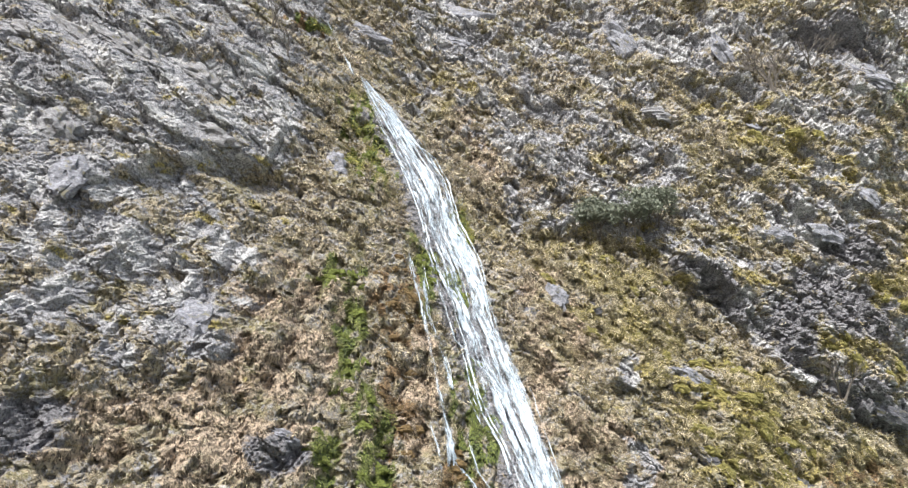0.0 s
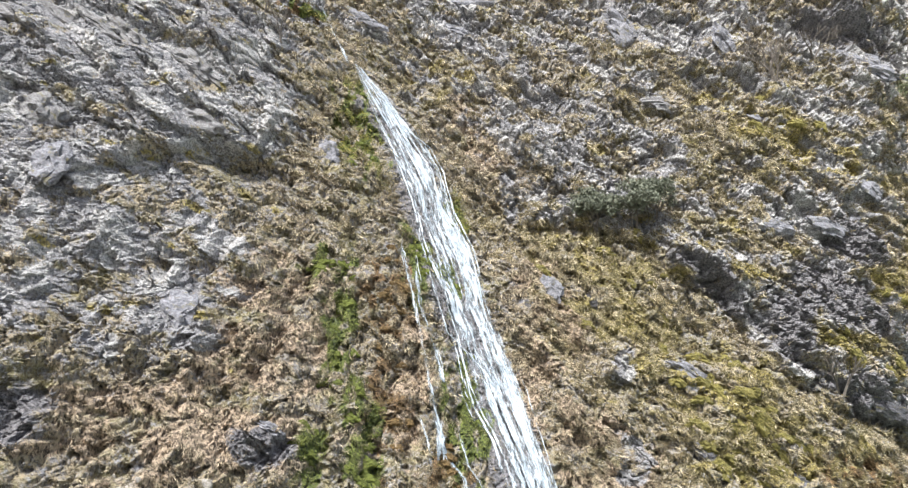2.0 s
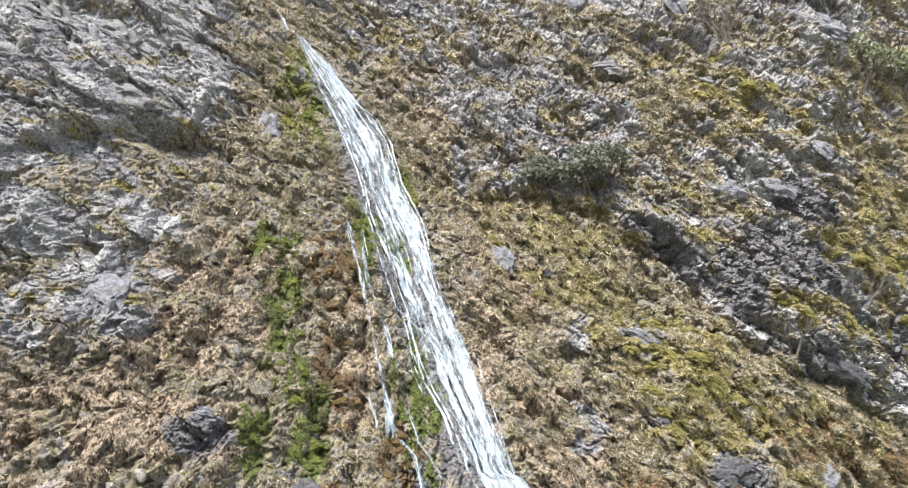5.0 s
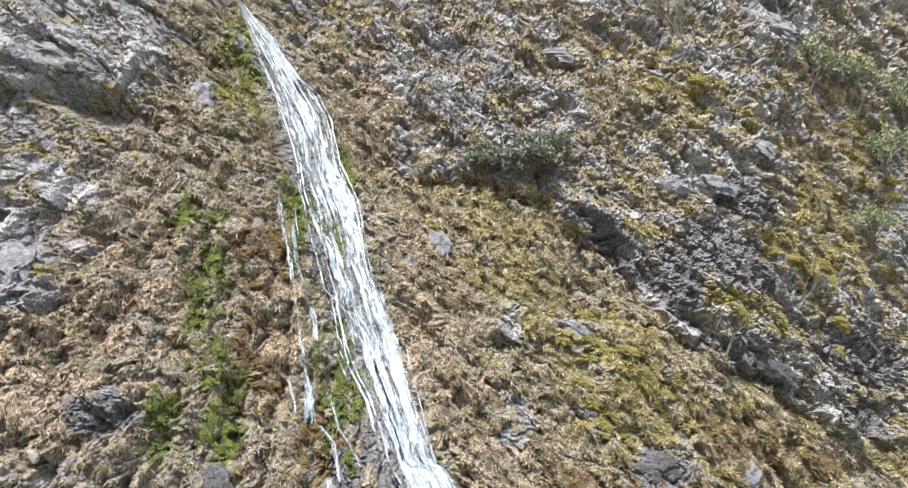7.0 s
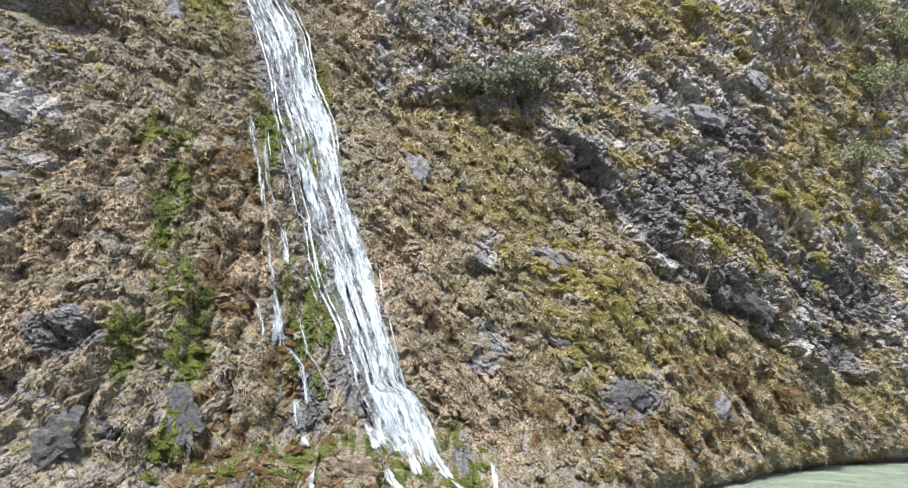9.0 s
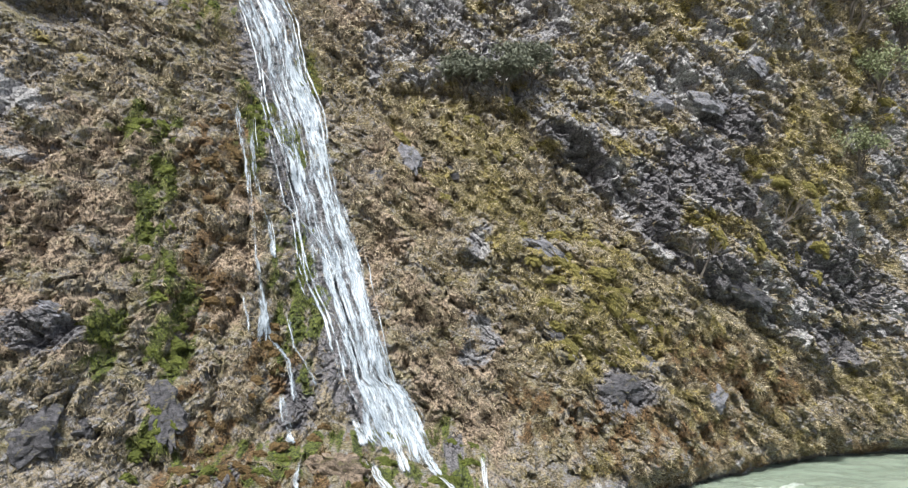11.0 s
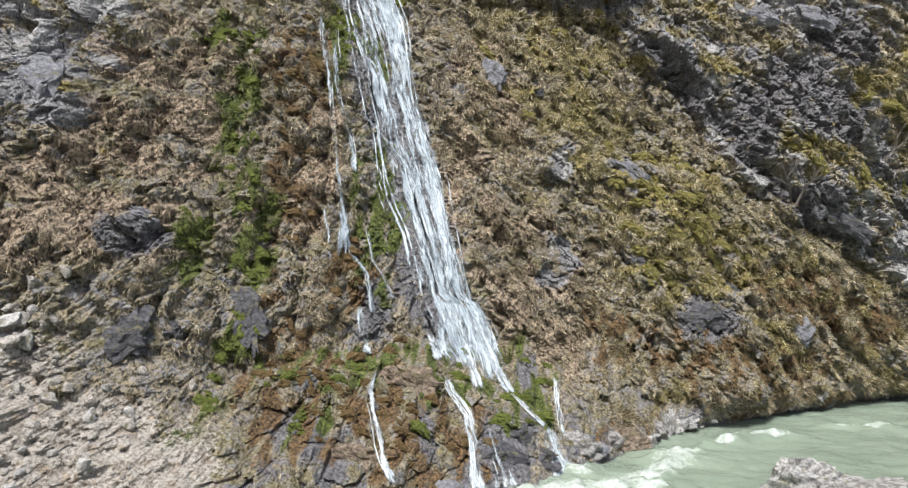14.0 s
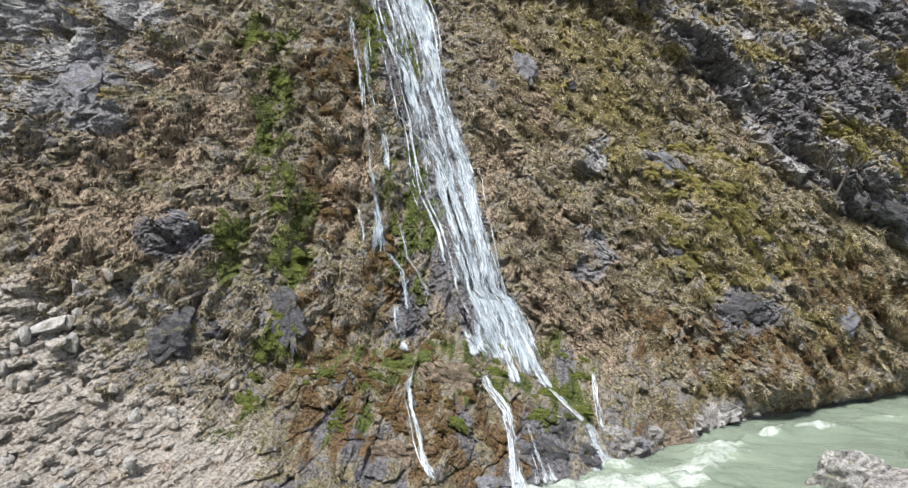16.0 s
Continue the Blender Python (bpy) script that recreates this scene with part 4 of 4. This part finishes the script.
for k in range(290):
    spot = SCREE[rng.randrange(3)]
    x, z = spot[0] + rng.gauss(0, 0.7) * spot[2], spot[1] + rng.gauss(0, 0.7) * spot[3]
    if x > -4.2:
        x = rng.uniform(-9.5, -4.5)
    size = 0.08 + 0.6 * rng.random()**3.5
    ob = stone("scree_stone", kinds[rng.randrange(6)], x, float(depth_at(x, max(z, 0.1))) - 0.2 * size, max(z, 0.1), [rng.uniform(0, 360) for _ in "xyz"], "pale angular stone lying on the scree", "stone", "stones on the scree")
    ob.scale = (size, size, size)

ROCK_WORN = rock_material("worn_grey_rock", (0.12, 0.118, 0.12), (0.235, 0.233, 0.238))
SLAB_LOOK = {"t": (ROCK_TAN, "brown weathered rock at the foot of the fall"), "g": (ROCK_GREY, "grey boulder at the foot of the slope"), "d": (ROCK_DARK, "dark slate rock set in the mossy slope"), "b": (ROCK_BLUE, "blue-grey rock face standing out of the slope"), "p": (ROCK_WORN, "pale grey rock slab set in the grassy slope")}
for n, (x, z, w, h, turn, look_of) in enumerate(SLABS_A + SLABS_B + SLABS_C + SLABS_D):
    thick = 0.35 + 0.35 * min(w, h)
    stone("rock_slab", stone_mesh("rock_slab", (w * 1.1, thick, h * 1.1), 70 + n, SLAB_LOOK[look_of][0], 4, 34, 0.42, 0.6), x, float(depth_at(np.array(x), np.array(z))) + (0.28 if w * h < 2.4 else 0.12) * thick, z, (-24, turn, 12), SLAB_LOOK[look_of][1], "rock", "rocks in the slope")


# ---- grass and moss ----
def blades(name, count, seed, box, keep, colours, long, wide, label):
    """Tufts of hanging blades rooted on the rock, one joined mesh. keep(masks) gives the chance of growth, colours(masks, chance) the tint."""
    r = np.random.RandomState(seed)
    x, z = r.uniform(box[0], box[1], count), r.uniform(box[2], box[3], count)
    masks = ground_masks(x, z)
    ok = r.rand(count) < keep(masks, x, z) * np.clip(0.75 + 6 * proud_at(x, z), 0.04, 1)
    x, z, masks = x[ok], z[ok], [m[ok] for m in masks]
    y, n = depth_at(x, z), len(x)
    tint = colours(masks, r.rand(n), x, z)
    far = np.clip(y / 40, 0.75, 1.5)
    comb = np.where(x > 4, 0.7, 0.1) + np.interp(x, (26, 32), (0, 0.5)) + 1.3 * fbm(x / 1.1, z / 0.9, 3, 220)
    up = lattice(np.floor(x * 3), np.floor(z * 3), seed=9) < 0.22
    comb = np.where(up, comb + np.pi * 0.8, comb)
    verts, shades = [], []
    each = 6
    for _ in range(each):
        length = r.uniform(*long, n) * far
        root = np.stack([x + r.normal(0, 0.10, n) * far, y + 0.03, z + r.normal(0, 0.07, n) * far], -1)
        root[:, 1] = depth_at(root[:, 0], root[:, 2]) + 0.03
        # combed down the slope, tuft by tuft
        ang = comb + r.normal(0, 0.9, n)
        lift = r.uniform(0.25, 0.9, n)
        tip = root + np.stack([np.sin(ang), -lift, -np.cos(ang)], -1) * length[:, None]
        across = np.stack([np.cos(ang), 0 * ang, np.sin(ang)], -1) * (r.uniform(*wide, n) * far / 2)[:, None]
        verts.append(np.stack([root - across, root + across, tip], 1))
        shades.append(np.repeat((tint * r.uniform(0.55, 1.45, (n, 1)))[:, None], 3, 1))
    v, c = np.concatenate(verts).reshape(-1, 3), np.concatenate(shades).reshape(-1, 3)
    me = raw_mesh(name, v, np.arange(len(v)).reshape(-1, 3), BLADE_MATERIAL)
    paint(me, "tint", np.c_[c, np.ones(len(c))])
    return tagged(new(name, me), label, "grass", kind="stuff")


BLADE_MATERIAL = tinted_material("grass_blades")


def growth_chance(m, x, z):
    light, dark, olive, moss, rust, scree, brown = m
    turn = math.radians(34)
    u, v = x * math.cos(turn) - z * math.sin(turn), x * math.sin(turn) + z * math.cos(turn)
    patch = 0.50 + 0.9 * np.where(x > 4, fbm(u / 3.6, v / 1.1, 4, 200), fbm(x / 1.4, z / 1.1, 4, 200))
    return np.clip(patch - 1.0 * light - 0.9 * dark - 0.65 * scree - 0.12 * rock_region(x, z)[0] - 0.30 * np.clip((z - 27 - 0.12 * x) / 5, 0, 1) * (x > -6) - 0.45 * np.clip((-8 - x) / 2, 0, 1) * np.clip((z - 16) / 3, 0, 1) + 0.45 * moss * (x < 8) + 0.25 * rust * (x < 8) + 0.3 * olive + 0.15 * brown, 0.02, 1) * (z > 0.6) * (1 - blobs([(a, b, 0.42 * w, 0.42 * h, t) for a, b, w, h, t, _ in SLABS_A + SLABS_B + SLABS_C + SLABS_D], x, z))


def dry_tint(m, chance, x, z):
    light, dark, olive, moss, rust, scree, brown = [k[:, None] for k in m]
    broad = np.clip(0.5 + fbm(x / 5, z / 4, 2, 210), 0, 1)[:, None] * np.clip((x + 4) / 8, 0.25, 1)[:, None]
    c = np.array([0.222, 0.174, 0.110]) * (1 - broad) + np.array([0.240, 0.188, 0.078]) * broad
    c = c + (np.array([0.34, 0.262, 0.188]) - c) * np.clip(brown, 0, 1) * 0.7
    c = c + (np.array([0.265, 0.228, 0.085]) - c) * np.clip(olive, 0, 1) * 0.85
    c = c + (np.array([0.185, 0.118, 0.052]) - c) * np.clip(rust, 0, 1)
    upper = np.clip((z - 17) / 4, 0, 1)[:, None]
    c = c + (np.array([0.13, 0.155, 0.028]) + upper * np.array([0.08, 0.045, 0.004]) - c) * np.clip(moss * 1.3, 0, 1)
    straw = (chance[:, None] > 0.80) * (1 - np.clip(moss + rust, 0, 1))
    return (c + (np.array([0.50, 0.435, 0.31]) - c) * 0.75 * straw) * (0.22 + 1.05 * chance[:, None]**1.3)


blades("dry_grass", 165000, 5, (-23, 13, 0.6, 40), growth_chance, dry_tint, (0.10, 0.36), (0.018, 0.042), "dry brown grass and moss hanging on the rock face")
blades("slope_grass", 150000, 6, (12, 50, 0.6, 50), growth_chance, dry_tint, (0.10, 0.36), (0.018, 0.042), "olive dry grass tufts on the far slope")


# ---- bare shrubs ----
BARK = bark_material()
LEAVES = leaf_material("sparse_shrub_leaf", (0.11, 0.13, 0.065), (0.24, 0.27, 0.14))
DUSKY = leaf_material("dusky_shrub_leaf", (0.06, 0.07, 0.05), (0.17, 0.185, 0.13))


def shrub(x, z, height, seed, leaf, leaf_count, spread, label):
    """A shrub of forking twigs, with small leaves on the outer ones."""
    r = random.Random(seed)
    twigs, tips = [], []

    def fork(p, d, length, thick, depth):
        q = p + d * length
        twigs.append((p, q, thick, thick * 0.62))
        if depth == 0:
            tips.append(q)
            return
        for _ in range(r.choice((2, 3, 3))):
            e = (d + Vector((r.uniform(-1, 1), r.uniform(-0.8, 0.6), r.uniform(-0.45, 0.75))) * spread).normalized()
            fork(p.lerp(q, r.uniform(0.55, 1)), e, length * r.uniform(0.6, 0.85), thick * 0.6, depth - 1)

    for _ in range(3 if leaf_count else 2):
        fork(Vector((r.uniform(-0.1, 0.1), 0, 0)) * height, Vector((r.uniform(-0.5, 0.5), r.uniform(-0.5, 0), 1)).normalized(), height * 0.36, height * 0.026, 4)
    v, f = [], []
    for p, q, a, b in twigs:
        d = (q - p).normalized()
        s = d.orthogonal().normalized()
        t = d.cross(s)
        k = len(v)
        for c, w in ((p, a), (q, b)):
            v += [c + (s * math.cos(g) + t * math.sin(g)) * w for g in (0, 2.1, 4.2)]
        f += [(k + g, k + (g + 1) % 3, k + 3 + (g + 1) % 3, k + 3 + g) for g in range(3)]
    holder = tagged(new("shrub"), label, "shrub", "shrubs on the rock")
    holder.location = (x, float(depth_at(x, z)) + 0.05, z)
    wood = new("twig_frame", raw_mesh("twig_frame", np.array([tuple(c) for c in v]), np.array(f), BARK))
    wood.parent = holder
    if leaf_count:
        lv, lf = [], []
        for _ in range(leaf_count):
            c = r.choice(tips) + Vector((r.gauss(0, 1), r.gauss(0, 1), r.gauss(0, 1))) * height * 0.05
            a, b = Vector((r.gauss(0, 1), r.gauss(0, 1), r.gauss(0, 1))).normalized(), Vector((r.gauss(0, 1), r.gauss(0, 1), r.gauss(0, 1))).normalized()
            w = r.uniform(0.04, 0.09) * (1 + height * 0.16)
            k = len(lv)
            lv += [c - a * w, c + b * w * 0.5, c + a * w, c - b * w * 0.5]
            lf.append((k, k + 1, k + 2, k + 3))
        crown = new("foliage", raw_mesh("foliage", np.array([tuple(c) for c in lv]), np.array(lf), leaf))
        crown.parent = holder
    return holder


SHRUBS = [(11.4, 21.1, 3.4, 2), (9.1, 21.4, 2.9, 2), (12.8, 22.2, 2.8, 2), (30.3, 14.2, 3.8, 0), (23.4, 33.8, 4.0, 0), (21.6, 34.7, 2.9, 0), (23.3, 33.6, 3.1, 0), (-10.3, 31.9, 2.5, 0), (-11.2, 33.7, 2.3, 0), (33.9, 30.4, 4.5, 1), (37.6, 29.4, 4.6, 1), (39.4, 24.2, 4.5, 1), (36.4, 32.6, 3.8, 0), (42.0, 28.2, 4.7, 1), (22.9, 11.0, 3.6, 0), (27.6, 14.8, 1.7, 0), (26.7, 35.6, 3.5, 0), (37.1, 18.7, 3.4, 1), (6.1, 7.5, 1.3, 0), (12.6, 10.9, 1.8, 0)]
for n, (x, z, height, green) in enumerate(SHRUBS):
    shrub(x, z, height, 300 + n, DUSKY if green == 2 else LEAVES, (0, 1600, 5200)[green], 0.75 if green != 2 else 1.0,
          ("bare leafless shrub rooted on the rocky slope", "thin shrub with sparse light green leaves", "dense dusky green shrub on the slope")[green])


# ---- moss cushions ----
def moss_material(name, low, high):
    s = Shader(name)
    big, fine, grain = s.noise(3.0, 6, 0.65), s.noise(16, 7, 0.72), s.noise(60, 4, 0.75)
    colour = s.mix(s.span(fine, 0.3, 0.68), low, high)
    colour = s.mix(s.span(big, 0.5, 0.7, 0.0, 0.6), colour, tuple(0.45 * v for v in high))
    s.bump(s.math("ADD", fine, s.math("MULTIPLY", grain, 0.5)), 1.0, 0.08)
    return s.done(colour, 0.95)


def cushion_mesh(seed, material):
    """A lumpy, flattened pad that hangs a little at its lower edge."""
    bm = bmesh.new()
    bmesh.ops.create_icosphere(bm, subdivisions=3, radius=0.5)
    p = np.array([v.co for v in bm.verts])
    lumps = fbm(p[:, 0] * 4 + seed, p[:, 2] * 4 + p[:, 1] * 2, 4, seed, 0.6)
    p *= (1 + 0.42 * lumps + 0.25 * facets(p[:, 0] * 7 + seed, p[:, 2] * 9 + p[:, 1] * 3, seed)[0])[:, None]
    p *= (1.0, 0.42, 0.62)
    p[:, 2] -= 0.35 * np.abs(p[:, 0])**1.5
    for v, q in zip(bm.verts, p):
        v.co = q
    me = bpy.data.meshes.new("moss_cushion")
    bm.to_mesh(me)
    bm.free()
    me.materials.append(material)
    return me


MOSS_KINDS = {
    "green": (moss_material("green_moss", (0.03, 0.042, 0.008), (0.17, 0.20, 0.03)), "bright green moss cushion on wet rock", MOSS, 130, (-9, 11)),
    "rusty": (moss_material("rusty_moss", (0.045, 0.03, 0.012), (0.21, 0.135, 0.05)), "rust-brown moss cushion on wet rock", RUST, 110, (-9, 11)),
    "olive": (moss_material("olive_moss", (0.06, 0.055, 0.016), (0.27, 0.235, 0.065)), "yellow-olive moss cushion on the slope", OLIVE, 110, (8, 56)),
}
rng = random.Random(23)
for kind, (look_of, label, spots, many, reach) in MOSS_KINDS.items():
    shapes = [cushion_mesh(400 + 10 * len(kind) + k, look_of) for k in range(5)]
    made = 0
    spots = [p for p in spots if reach[0] < p[0] < reach[1]]
    while made < many:
        cx, cz, rx, rz, turn = spots[rng.randrange(len(spots))]
        x, z = cx + rng.gauss(0, 0.55) * rx, cz + rng.gauss(0, 0.55) * rz
        if z < 0.9:
            continue
        size = rng.uniform(0.25, 0.75) * (1 if kind != "olive" else 1.5)
        ob = stone("moss_cushion", shapes[rng.randrange(5)], x, float(depth_at(np.array(x), np.array(z))) + 0.04 * size, z, (rng.uniform(-20, 20), rng.uniform(-25, 25) + (0 if kind != "olive" else 25), rng.uniform(-20, 20)), label, "moss", "moss cushions")
        ob.scale = (size * rng.uniform(0.8, 1.5), size, size)
        made += 1
